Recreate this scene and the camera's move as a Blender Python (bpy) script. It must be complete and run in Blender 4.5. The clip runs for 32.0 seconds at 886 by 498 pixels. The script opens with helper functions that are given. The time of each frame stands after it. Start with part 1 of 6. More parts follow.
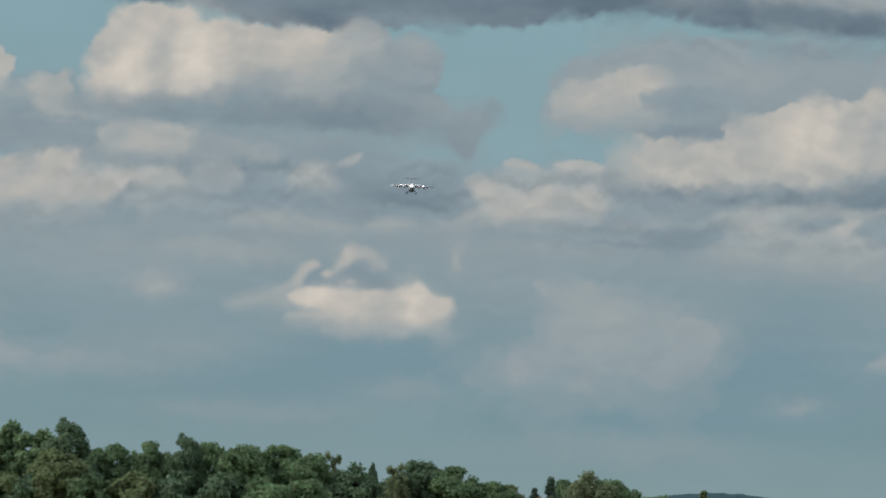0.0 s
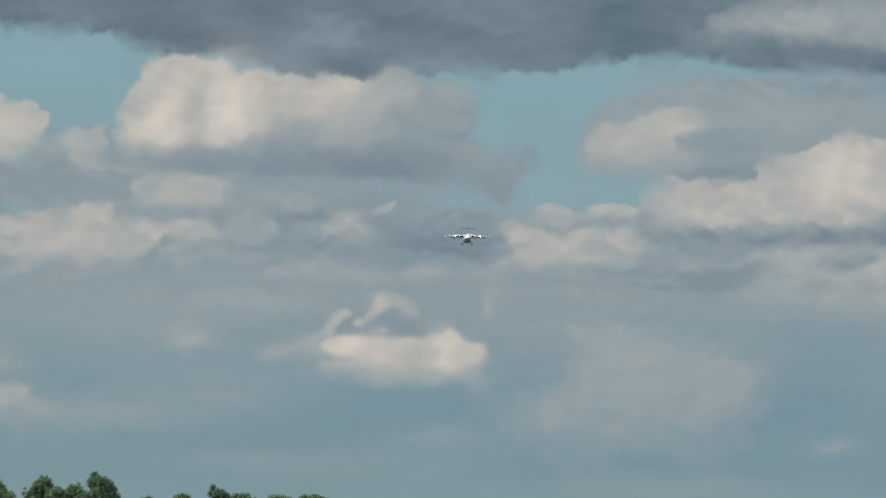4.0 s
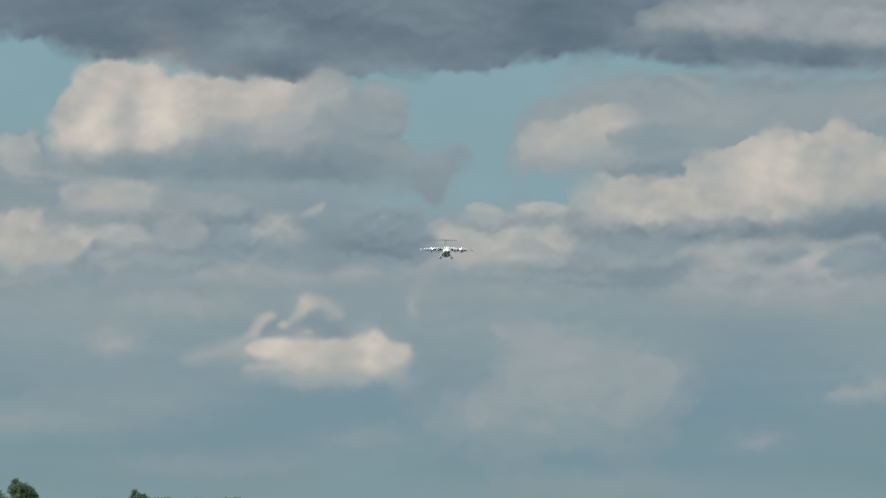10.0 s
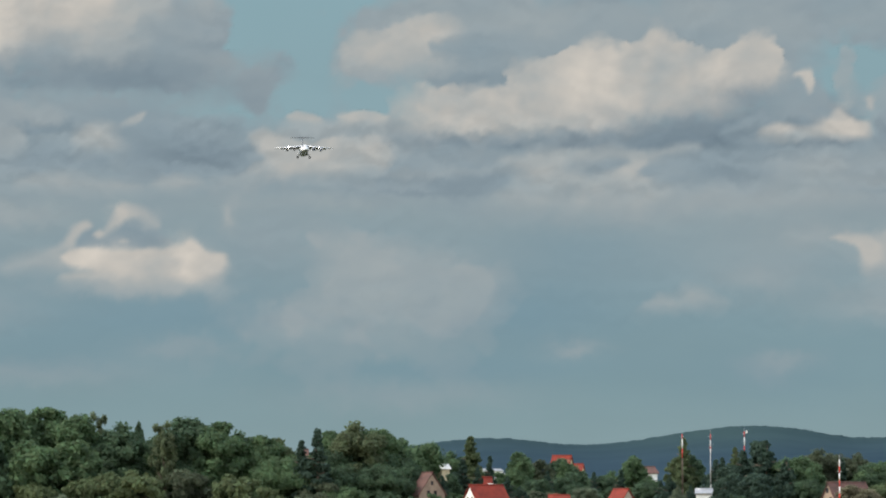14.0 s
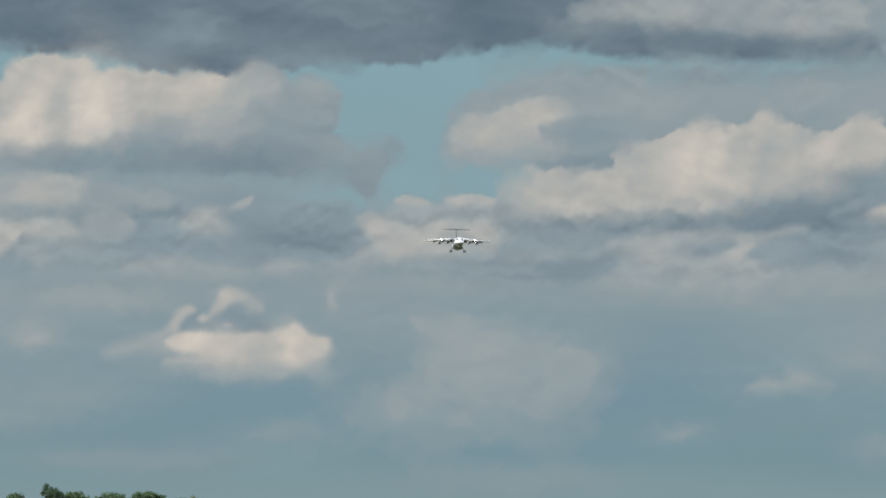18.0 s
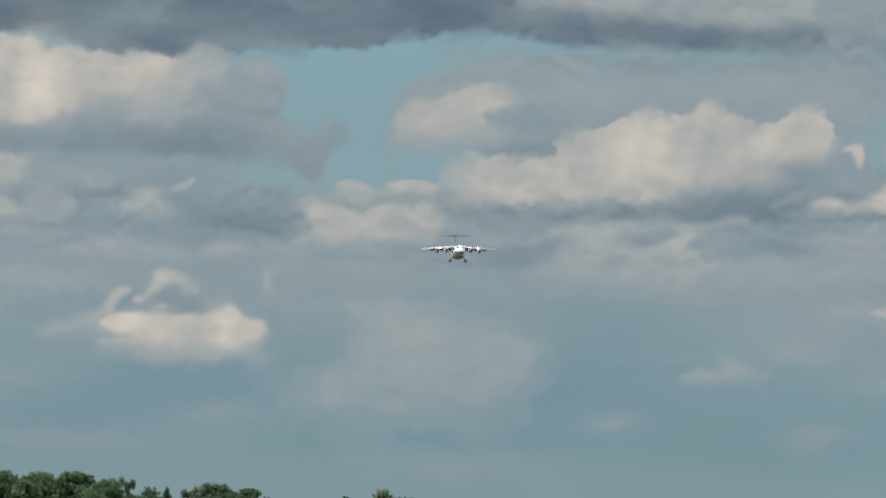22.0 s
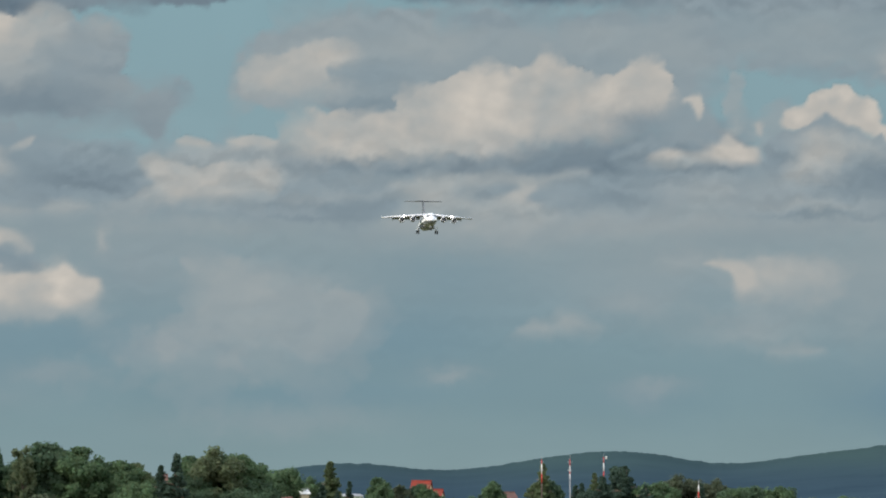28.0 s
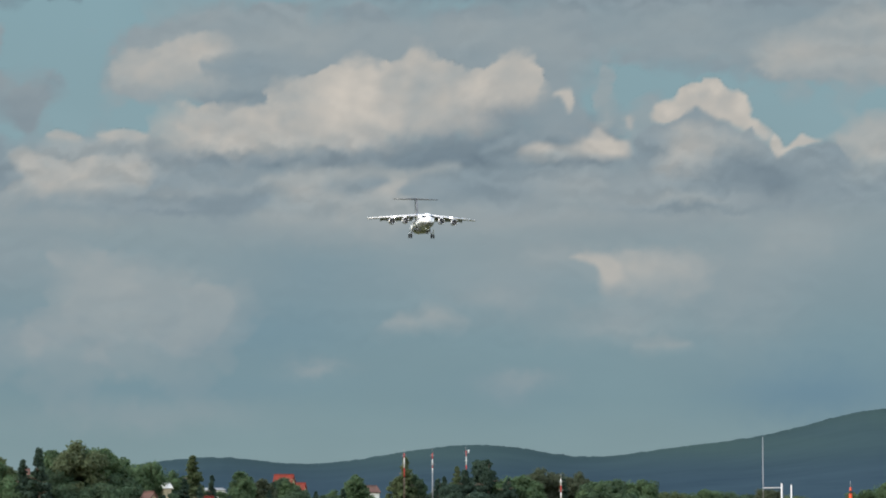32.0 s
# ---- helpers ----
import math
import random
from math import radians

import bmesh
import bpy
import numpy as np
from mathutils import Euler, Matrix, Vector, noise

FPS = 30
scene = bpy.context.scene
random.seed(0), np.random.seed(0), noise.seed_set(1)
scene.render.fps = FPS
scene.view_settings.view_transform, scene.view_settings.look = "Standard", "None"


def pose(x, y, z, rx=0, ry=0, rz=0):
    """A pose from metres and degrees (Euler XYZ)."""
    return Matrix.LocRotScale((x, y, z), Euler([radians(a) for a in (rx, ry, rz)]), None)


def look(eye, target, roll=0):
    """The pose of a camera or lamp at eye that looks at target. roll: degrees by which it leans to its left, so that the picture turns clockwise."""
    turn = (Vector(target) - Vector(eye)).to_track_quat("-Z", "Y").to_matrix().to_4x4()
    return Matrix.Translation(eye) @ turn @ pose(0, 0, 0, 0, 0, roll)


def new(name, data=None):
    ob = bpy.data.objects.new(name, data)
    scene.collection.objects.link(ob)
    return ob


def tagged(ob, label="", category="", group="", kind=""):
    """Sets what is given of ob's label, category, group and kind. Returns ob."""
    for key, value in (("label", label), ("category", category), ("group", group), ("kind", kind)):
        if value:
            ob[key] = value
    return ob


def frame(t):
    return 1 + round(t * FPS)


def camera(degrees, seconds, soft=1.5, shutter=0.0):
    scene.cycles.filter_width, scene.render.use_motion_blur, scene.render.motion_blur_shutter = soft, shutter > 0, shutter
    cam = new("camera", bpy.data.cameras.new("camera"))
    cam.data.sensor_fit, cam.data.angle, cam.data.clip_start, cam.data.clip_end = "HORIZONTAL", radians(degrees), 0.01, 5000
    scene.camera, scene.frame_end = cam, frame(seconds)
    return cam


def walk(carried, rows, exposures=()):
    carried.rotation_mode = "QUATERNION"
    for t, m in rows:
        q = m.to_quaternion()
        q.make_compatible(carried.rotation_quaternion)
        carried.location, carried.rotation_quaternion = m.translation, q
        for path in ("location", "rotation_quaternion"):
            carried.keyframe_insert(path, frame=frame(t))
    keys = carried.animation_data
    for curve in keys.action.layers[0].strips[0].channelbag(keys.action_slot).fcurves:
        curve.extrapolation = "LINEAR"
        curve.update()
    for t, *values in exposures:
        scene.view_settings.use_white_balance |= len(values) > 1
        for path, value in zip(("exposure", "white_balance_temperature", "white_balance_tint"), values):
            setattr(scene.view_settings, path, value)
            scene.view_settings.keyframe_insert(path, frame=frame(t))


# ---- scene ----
cam = camera(8.9, 32.0, soft=2.0)

# seconds, bearing to the right of +Y, pitch, lean: a hand-held camera on a tripod head, standing 4 m above the airfield
PATH = (
    (0, -2.475, 2.978, 2.001),
    (0.5, -2.470, 2.934, 1.246),
    (1, -2.475, 3.057, 0.713),
    (1.5, -2.448, 3.128, 0.222),
    (2, -2.664, 3.266, 0.048),
    (2.5, -2.967, 3.528, 0.294),
    (3, -2.876, 3.498, 0.622),
    (3.5, -2.780, 3.452, 0.723),
    (5.5, -2.686, 3.419, 0.967),
    (6, -2.633, 3.282, 1.012),
    (6.5, -2.392, 3.203, 0.841),
    (7, -2.373, 3.192, 0.664),
    (7.5, -2.230, 3.156, 0.630),
    (8, -2.126, 3.270, 0.529),
    (8.5, -2.272, 3.435, 0.276),
    (9, -2.029, 3.467, -0.022),
    (9.5, -1.923, 3.499, -0.017),
    (10, -1.925, 3.446, -0.204),
    (10.5, -1.812, 3.356, -0.530),
    (11, -1.443, 3.368, -0.845),
    (11.5, -1.045, 3.153, -0.875),
    (12, -0.926, 3.117, -0.602),
    (12.5, -0.661, 3.045, -0.220),
    (13, 0.000, 2.280, 0.374),
    (13.5, 0.219, 2.174, -0.084),
    (14, -0.036, 2.525, -0.306),
    (14.5, -0.614, 2.818, -0.530),
    (15, -0.968, 3.149, -0.255),
    (15.5, -1.053, 3.255, -0.284),
    (17.5, -1.222, 3.396, -0.366),
    (18, -1.034, 3.370, -0.430),
    (18.5, -0.951, 3.313, -0.231),
    (19, -0.882, 3.306, 0.085),
    (19.5, -0.685, 3.216, 0.162),
    (20, -0.622, 3.210, -0.121),
    (20.5, -0.606, 3.252, -0.108),
    (21, -0.544, 3.245, 0.087),
    (21.5, -0.450, 3.198, 0.108),
    (22, -0.353, 3.224, 0.536),
    (22.5, -0.383, 3.026, 0.684),
    (23, -0.132, 2.920, 0.782),
    (23.5, 0.082, 2.896, 0.537),
    (24, 0.168, 2.808, 0.568),
    (24.5, -0.115, 2.790, 0.617),
    (25, -0.137, 2.778, 0.620),
    (25.5, 0.227, 2.805, 0.742),
    (27.5, 1.183, 2.710, 0.152),
    (28, 1.375, 2.772, -0.248),
    (28.5, 1.551, 2.643, -0.386),
    (29, 1.584, 2.705, -0.280),
    (29.5, 1.572, 2.760, 0.013),
    (30, 1.550, 2.701, 0.110),
    (30.5, 1.751, 2.761, 0.214),
    (31, 2.088, 2.493, 0.055),
    (31.5, 2.548, 2.611, 0.105),
    (32, 2.762, 2.702, -0.355),
)

EYE = (0.0, 0.0, 4.0)
walk(cam, [(t, pose(*EYE, 90 + up, 0, -turn) @ pose(0, 0, 0, 0, 0, lean)) for t, turn, up, lean in PATH],
     ((0, 0), (13, 0), (14, 0.08), (15.3, 0.03), (18, 0), (32, 0)))


# ---- world, sun ----
SUN_ELEVATION, SUN_AZIMUTH = 40.0, -106.0  # azimuth clockwise from +Y: from behind and left of the camera
world = bpy.data.worlds.new("sky_world")
scene.world = world
world.use_nodes = True
wt = world.node_tree
wt.nodes.clear()
w_sky = wt.nodes.new("ShaderNodeTexSky")
w_sky.sky_type, w_sky.sun_disc = "NISHITA", False
w_sky.sun_elevation, w_sky.sun_rotation = radians(SUN_ELEVATION), radians(SUN_AZIMUTH)
w_sky.air_density, w_sky.dust_density = 1.2, 2.0
w_coord = wt.nodes.new("ShaderNodeTexCoord")
w_noise = wt.nodes.new("ShaderNodeTexNoise")
w_noise.inputs["Scale"].default_value, w_noise.inputs["Detail"].default_value = 3.0, 6.0
w_ramp = wt.nodes.new("ShaderNodeMapRange")
w_ramp.interpolation_type = "SMOOTHSTEP"
w_ramp.inputs["From Min"].default_value, w_ramp.inputs["From Max"].default_value = 0.36, 0.58
w_mix = wt.nodes.new("ShaderNodeMix")
w_mix.data_type = "RGBA"
w_mix.inputs["B"].default_value = (4.0, 4.1, 4.2, 1)
w_bg = wt.nodes.new("ShaderNodeBackground")
w_bg.inputs["Strength"].default_value = 0.38
w_out = wt.nodes.new("ShaderNodeOutputWorld")
wt.links.new(w_coord.outputs["Generated"], w_noise.inputs["Vector"])
wt.links.new(w_noise.outputs["Fac"], w_ramp.inputs["Value"])
wt.links.new(w_ramp.outputs["Result"], w_mix.inputs["Factor"])
wt.links.new(w_sky.outputs["Color"], w_mix.inputs["A"])
wt.links.new(w_mix.outputs["Result"], w_bg.inputs["Color"])
wt.links.new(w_bg.outputs["Background"], w_out.inputs["Surface"])

sun = new("sun", bpy.data.lights.new("sun", "SUN"))
sun.data.energy, sun.data.angle, sun.data.color = 2.5, radians(0.6), (1.0, 0.96, 0.90)
s_az, s_el = radians(SUN_AZIMUTH), radians(SUN_ELEVATION)
SUN_DIR = Vector((math.sin(s_az) * math.cos(s_el), math.cos(s_az) * math.cos(s_el), math.sin(s_el)))
sun.matrix_world = look(SUN_DIR * 100, (0, 0, 0))


# ---- materials ----
def srgb(r, g, b):
    """Display values 0 to 255 as a linear colour."""
    return tuple((v / 255 / 12.92 if v < 10.3 else ((v / 255 + 0.055) / 1.055) ** 2.4) for v in (r, g, b)) + (1,)


def surface(name, base, rough=0.8, metal=0.0, dark=None, scale=1.0, fine=8.0, bump=0.0, random_by="", spec=0.3):
    """A surface of two mottled tones at two scales, with fine relief; random_by varies it by object or by island."""
    m = bpy.data.materials.new(name)
    m.use_nodes = True
    nt = m.node_tree
    bsdf = nt.nodes["Principled BSDF"]
    bsdf.inputs["Roughness"].default_value, bsdf.inputs["Metallic"].default_value = rough, metal
    bsdf.inputs["Specular IOR Level"].default_value = spec
    dark = dark or tuple(c * 0.7 for c in base)
    coord = nt.nodes.new("ShaderNodeTexCoord")
    big, small = nt.nodes.new("ShaderNodeTexNoise"), nt.nodes.new("ShaderNodeTexNoise")
    big.inputs["Scale"].default_value, big.inputs["Detail"].default_value = scale, 4
    small.inputs["Scale"].default_value, small.inputs["Detail"].default_value = scale * fine, 3
    for n in (big, small):
        nt.links.new(coord.outputs["Object"], n.inputs["Vector"])
    add = nt.nodes.new("ShaderNodeMath")
    add.operation = "MULTIPLY_ADD"
    add.inputs[1].default_value = 0.5
    nt.links.new(small.outputs["Fac"], add.inputs[0])
    nt.links.new(big.outputs["Fac"], add.inputs[2])
    rng = nt.nodes.new("ShaderNodeMapRange")
    rng.inputs["From Min"].default_value, rng.inputs["From Max"].default_value = 0.55, 0.95
    nt.links.new(add.outputs[0], rng.inputs["Value"])
    mix = nt.nodes.new("ShaderNodeMix")
    mix.data_type = "RGBA"
    mix.inputs["A"].default_value, mix.inputs["B"].default_value = (*dark, 1), (*base, 1)
    nt.links.new(rng.outputs["Result"], mix.inputs["Factor"])
    colour = mix.outputs["Result"]
    if random_by:
        pick = nt.nodes.new("ShaderNodeNewGeometry" if random_by == "island" else "ShaderNodeObjectInfo")
        hsv = nt.nodes.new("ShaderNodeHueSaturation")
        val, hue = nt.nodes.new("ShaderNodeMapRange"), nt.nodes.new("ShaderNodeMapRange")
        val.inputs["To Min"].default_value, val.inputs["To Max"].default_value = (0.82, 1.2) if random_by == "island" else (0.75, 1.2)
        hue.inputs["To Min"].default_value, hue.inputs["To Max"].default_value = 0.48, 0.52
        source = pick.outputs["Random Per Island" if random_by == "island" else "Random"]
        nt.links.new(source, val.inputs["Value"])
        nt.links.new(source, hue.inputs["Value"])
        nt.links.new(val.outputs["Result"], hsv.inputs["Value"])
        nt.links.new(hue.outputs["Result"], hsv.inputs["Hue"])
        nt.links.new(colour, hsv.inputs["Color"])
        colour = hsv.outputs["Color"]
    nt.links.new(colour, bsdf.inputs["Base Color"])
    if bump:
        b = nt.nodes.new("ShaderNodeBump")
        b.inputs["Strength"].default_value = bump
        b.inputs["Distance"].default_value = 0.05
        nt.links.new(small.outputs["Fac"], b.inputs["Height"])
        nt.links.new(b.outputs["Normal"], bsdf.inputs["Normal"])
    return m


def foliage(name, base, dark):
    m = surface(name, base, 0.75, dark=tuple(0.8 * c for c in dark), scale=0.3, fine=7, random_by="island", spec=0.2)
    nt = m.node_tree
    bsdf, out = nt.nodes["Principled BSDF"], nt.nodes["Material Output"]
    thin, mix = nt.nodes.new("ShaderNodeBsdfTranslucent"), nt.nodes.new("ShaderNodeMixShader")
    mix.inputs[0].default_value = 0.5
    nt.links.new(bsdf.inputs["Base Color"].links[0].from_socket, thin.inputs["Color"])
    nt.links.new(bsdf.outputs[0], mix.inputs[1])
    nt.links.new(thin.outputs[0], mix.inputs[2])
    nt.links.new(mix.outputs[0], out.inputs["Surface"])
    return m


def glow(name, colour, strength):
    m = bpy.data.materials.new(name)
    m.use_nodes = True
    b = m.node_tree.nodes["Principled BSDF"]
    b.inputs["Base Color"].default_value = (*colour, 1)
    b.inputs["Emission Color"].default_value = (*colour, 1)
    b.inputs["Emission Strength"].default_value = strength
    return m


GREEN = foliage("leaves_green", (0.115, 0.182, 0.085), (0.074, 0.122, 0.060))
CONIFER = foliage("needles_dark_green", (0.064, 0.108, 0.074), (0.040, 0.069, 0.051))
DEEP = foliage("leaves_deep_green", (0.091, 0.146, 0.079), (0.059, 0.098, 0.056))
OLIVE = foliage("leaves_olive", (0.128, 0.167, 0.076), (0.088, 0.117, 0.055))
PALE = foliage("leaves_pale_green", (0.143, 0.179, 0.092), (0.088, 0.114, 0.059))
TAN = foliage("leaves_faded_tan_green", (0.220, 0.206, 0.131), (0.143, 0.135, 0.087))
SILVER = foliage("leaves_silver_green", (0.163, 0.206, 0.131), (0.110, 0.140, 0.087))
BROWN = foliage("leaves_brown_green", (0.101, 0.124, 0.072), (0.070, 0.087, 0.052))
BARK = surface("bark", (0.14, 0.11, 0.08), 0.9, scale=2, bump=0.5)
FIELD = surface("dry_grass", (0.26, 0.175, 0.078), 0.95, dark=(0.17, 0.125, 0.055), scale=0.05, fine=30, bump=0.6, spec=0.1)


def field_edge(m, near, far):
    """Beyond the mown field, and in patches on it, the meadow is green."""
    nt = m.node_tree
    bsdf = nt.nodes["Principled BSDF"]
    coord, dist, rng, mix = nt.nodes.new("ShaderNodeTexCoord"), nt.nodes.new("ShaderNodeVectorMath"), nt.nodes.new("ShaderNodeMapRange"), nt.nodes.new("ShaderNodeMix")
    patch, patch_rng, worst = nt.nodes.new("ShaderNodeTexNoise"), nt.nodes.new("ShaderNodeMapRange"), nt.nodes.new("ShaderNodeMath")
    dist.operation, worst.operation, mix.data_type = "LENGTH", "MAXIMUM", "RGBA"
    stretch = nt.nodes.new("ShaderNodeVectorMath")
    stretch.operation = "MULTIPLY"
    stretch.inputs[1].default_value = (0.05, 0.012, 1.0)
    patch.inputs["Scale"].default_value, patch.inputs["Detail"].default_value = 1.0, 5
    patch_rng.inputs["From Min"].default_value, patch_rng.inputs["From Max"].default_value, patch_rng.inputs["To Max"].default_value = 0.50, 0.66, 0.8
    rng.inputs["From Min"].default_value, rng.inputs["From Max"].default_value = near, far
    nt.links.new(coord.outputs["Object"], dist.inputs[0])
    nt.links.new(coord.outputs["Object"], stretch.inputs[0])
    nt.links.new(stretch.outputs["Vector"], patch.inputs["Vector"])
    nt.links.new(patch.outputs["Fac"], patch_rng.inputs["Value"])
    nt.links.new(dist.outputs["Value"], rng.inputs["Value"])
    nt.links.new(rng.outputs["Result"], worst.inputs[0])
    nt.links.new(patch_rng.outputs["Result"], worst.inputs[1])
    nt.links.new(worst.outputs[0], mix.inputs["Factor"])
    nt.links.new(bsdf.inputs["Base Color"].links[0].from_socket, mix.inputs["A"])
    mix.inputs["B"].default_value = (0.12, 0.13, 0.06, 1)
    nt.links.new(mix.outputs["Result"], bsdf.inputs["Base Color"])


field_edge(FIELD, 1086, 1100)
STRAW = surface("straw_blades", (0.27, 0.19, 0.085), 0.9, dark=(0.17, 0.135, 0.056), scale=0.06, fine=9, random_by="island", spec=0.1)
PLASTER_WHITE = surface("white_plaster", (0.80, 0.79, 0.75), 0.85, dark=(0.68, 0.66, 0.60), scale=0.8, bump=0.2)
PLASTER_TAN = surface("weathered_tan_plaster", (0.33, 0.25, 0.18), 0.9, dark=(0.22, 0.16, 0.12), scale=0.7, bump=0.4)
PLASTER_STONE = surface("pale_stone_plaster", (0.46, 0.39, 0.30), 0.9, dark=(0.33, 0.27, 0.20), scale=0.7, bump=0.4)
PLASTER_CREAM = surface("cream_plaster", (0.62, 0.52, 0.33), 0.9, scale=0.8)
TILE_RED = surface("red_roof_tiles", (0.21, 0.030, 0.016), 0.85, dark=(0.13, 0.021, 0.013), scale=0.9, bump=0.5)
TILE_BROWN = surface("old_brown_roof_tiles", (0.15, 0.075, 0.06), 0.85, dark=(0.09, 0.055, 0.045), scale=0.9, bump=0.5)
WOOD_DARK = surface("dark_timber", (0.08, 0.06, 0.05), 0.8, scale=2)
GLASS_DARK = surface("dark_window_glass", (0.02, 0.025, 0.03), 0.12, spec=0.5)
BRICK = surface("chimney_brick", (0.34, 0.15, 0.10), 0.9, scale=2, bump=0.4)
MAST_RED = surface("red_mast_paint", (0.55, 0.05, 0.035), 0.5, scale=2)
MAST_WHITE = surface("white_mast_paint", (0.80, 0.79, 0.77), 0.5, scale=2, dark=(0.68, 0.67, 0.64))
MAST_OLD = surface("rusty_mast_steel", (0.11, 0.075, 0.06), 0.7, scale=2)
MAST_GREY = surface("pale_grey_mast_paint", (0.36, 0.36, 0.355), 0.5, scale=2)
CABINET_RED = surface("faded_red_paint", (0.34, 0.05, 0.04), 0.6, scale=2)
ORANGE = surface("orange_paint", (0.75, 0.10, 0.03), 0.5, scale=2)
STEEL = surface("galvanised_steel", (0.45, 0.46, 0.47), 0.45, 0.7, scale=2)
SKIN_WHITE = surface("white_aircraft_paint", (0.80, 0.80, 0.80), 0.3, dark=(0.70, 0.70, 0.70), scale=0.3, spec=0.5)
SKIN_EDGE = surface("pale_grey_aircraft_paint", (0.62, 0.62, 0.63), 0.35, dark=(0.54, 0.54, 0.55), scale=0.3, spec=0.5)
# grey paint under the wings; also stands for shade under fuselage and nacelles
SKIN_UNDER = surface("grey_underside_paint_and_shade", (0.15, 0.155, 0.165), 0.4, dark=(0.11, 0.115, 0.12), scale=0.4, spec=0.5)
SKIN_GREY = surface("grey_aircraft_paint", (0.13, 0.135, 0.15), 0.35, scale=0.3, spec=0.5)
SKIN_METAL = surface("bare_metal_skin", (0.55, 0.56, 0.58), 0.3, 0.8, scale=0.5)
TYRE = surface("tyre_rubber", (0.02, 0.02, 0.02), 0.85, scale=4)
DARK_INTAKE = surface("dark_intake", (0.03, 0.03, 0.035), 0.5, scale=2)
LAMP_GLOW = glow("lit_landing_lamp", (1.0, 0.95, 0.88), 15.0)
# distance haze is put into the ridge's base colour as blue
FOREST_HAZED = surface("hazed_wooded_hillside", (0.035, 0.060, 0.079), 0.95, dark=(0.027, 0.048, 0.066), scale=0.008, fine=5, spec=0.0)


def sunlit_crest_tint(m, low, high):
    """Towards its crest the ridge's wood is painted lighter and greener, in uneven tongues, as sunlight and thinner
    haze.
    """
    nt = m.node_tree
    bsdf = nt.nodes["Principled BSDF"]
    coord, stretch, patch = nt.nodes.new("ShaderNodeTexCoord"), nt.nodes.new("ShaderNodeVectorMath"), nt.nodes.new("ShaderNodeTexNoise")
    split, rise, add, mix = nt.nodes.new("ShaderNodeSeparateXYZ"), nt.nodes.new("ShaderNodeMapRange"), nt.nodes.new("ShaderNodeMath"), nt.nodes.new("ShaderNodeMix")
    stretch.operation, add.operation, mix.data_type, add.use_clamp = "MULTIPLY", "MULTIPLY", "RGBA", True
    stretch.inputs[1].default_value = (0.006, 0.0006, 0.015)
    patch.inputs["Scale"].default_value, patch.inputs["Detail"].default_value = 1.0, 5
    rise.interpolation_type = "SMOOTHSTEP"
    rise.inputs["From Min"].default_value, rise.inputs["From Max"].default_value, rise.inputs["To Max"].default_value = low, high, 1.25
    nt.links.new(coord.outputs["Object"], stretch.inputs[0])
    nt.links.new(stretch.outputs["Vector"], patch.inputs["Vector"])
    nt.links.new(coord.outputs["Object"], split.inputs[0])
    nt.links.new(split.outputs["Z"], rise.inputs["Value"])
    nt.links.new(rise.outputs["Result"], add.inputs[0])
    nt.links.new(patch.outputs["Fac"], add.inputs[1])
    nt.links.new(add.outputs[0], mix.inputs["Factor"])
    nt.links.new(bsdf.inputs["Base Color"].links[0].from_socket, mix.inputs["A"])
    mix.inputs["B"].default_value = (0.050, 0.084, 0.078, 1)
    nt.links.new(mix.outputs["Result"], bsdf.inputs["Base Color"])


sunlit_crest_tint(FOREST_HAZED, 24, 60)
SORREL = surface("rusty_dry_sorrel", (0.16, 0.085, 0.055), 0.9, scale=0.3, random_by="island", spec=0.1)


# ---- the sky: two far shells of drifting cloud ----
TURNS = np.random.default_rng(41).random((256, 256)) * 2 * math.pi
SLOPE_X, SLOPE_Y = np.cos(TURNS), np.sin(TURNS)


def gradient_noise(x, y):
    """Smooth noise about 0.5 over the plane."""
    xi, yi = np.floor(x).astype(int), np.floor(y).astype(int)
    u, v = x - xi, y - yi

    def corner(i, j):
        a, b = (xi + i) % 256, (yi + j) % 256
        return SLOPE_X[a, b] * (u - i) + SLOPE_Y[a, b] * (v - j)

    s, t = u * u * u * (u * (u * 6 - 15) + 10), v * v * v * (v * (v * 6 - 15) + 10)
    low = corner(0, 0) * (1 - s) + corner(1, 0) * s
    high = corner(0, 1) * (1 - s) + corner(1, 1) * s
    return 0.5 + 0.75 * (low * (1 - t) + high * t)


def fbm(x, y, octaves, gain=0.5, billow=False):
    """Fractal noise from 0 to 1; billow folds it into rounded heaps."""
    total, amp, norm = 0.0, 1.0, 0.0
    for k in range(octaves):
        c, s_ = math.cos(0.6 * k), math.sin(0.6 * k)
        n = gradient_noise((x * c - y * s_) * 2 ** k + 17.3 * k + 60, (x * s_ + y * c) * 2 ** k + 9.1 * k + 60)
        total, norm, amp = total + amp * (1 - abs(2 * n - 1) if billow else n), norm + amp, amp * gain
    return total / norm


def step_between(a, b, x):
    t = np.clip((x - a) / (b - a), 0, 1)
    return t * t * (3 - 2 * t)


CLEAR, BLUE, HORIZON_BLUE = srgb(134, 164, 172)[:3], srgb(115, 143, 156)[:3], srgb(100, 132, 152)[:3]
SHADES = np.array([srgb(92, 109, 123), srgb(132, 148, 157), srgb(157, 165, 167), srgb(184, 181, 175), srgb(213, 205, 194)])[:, :3]


def shade(tone):
    """Cloud tones, from 0, a dark base, to 4, a sunlit crown."""
    tone = np.clip(tone, 0, 3.999)
    low = tone.astype(int)
    return SHADES[low] + (SHADES[low + 1] - SHADES[low]) * (tone - low)[..., None]


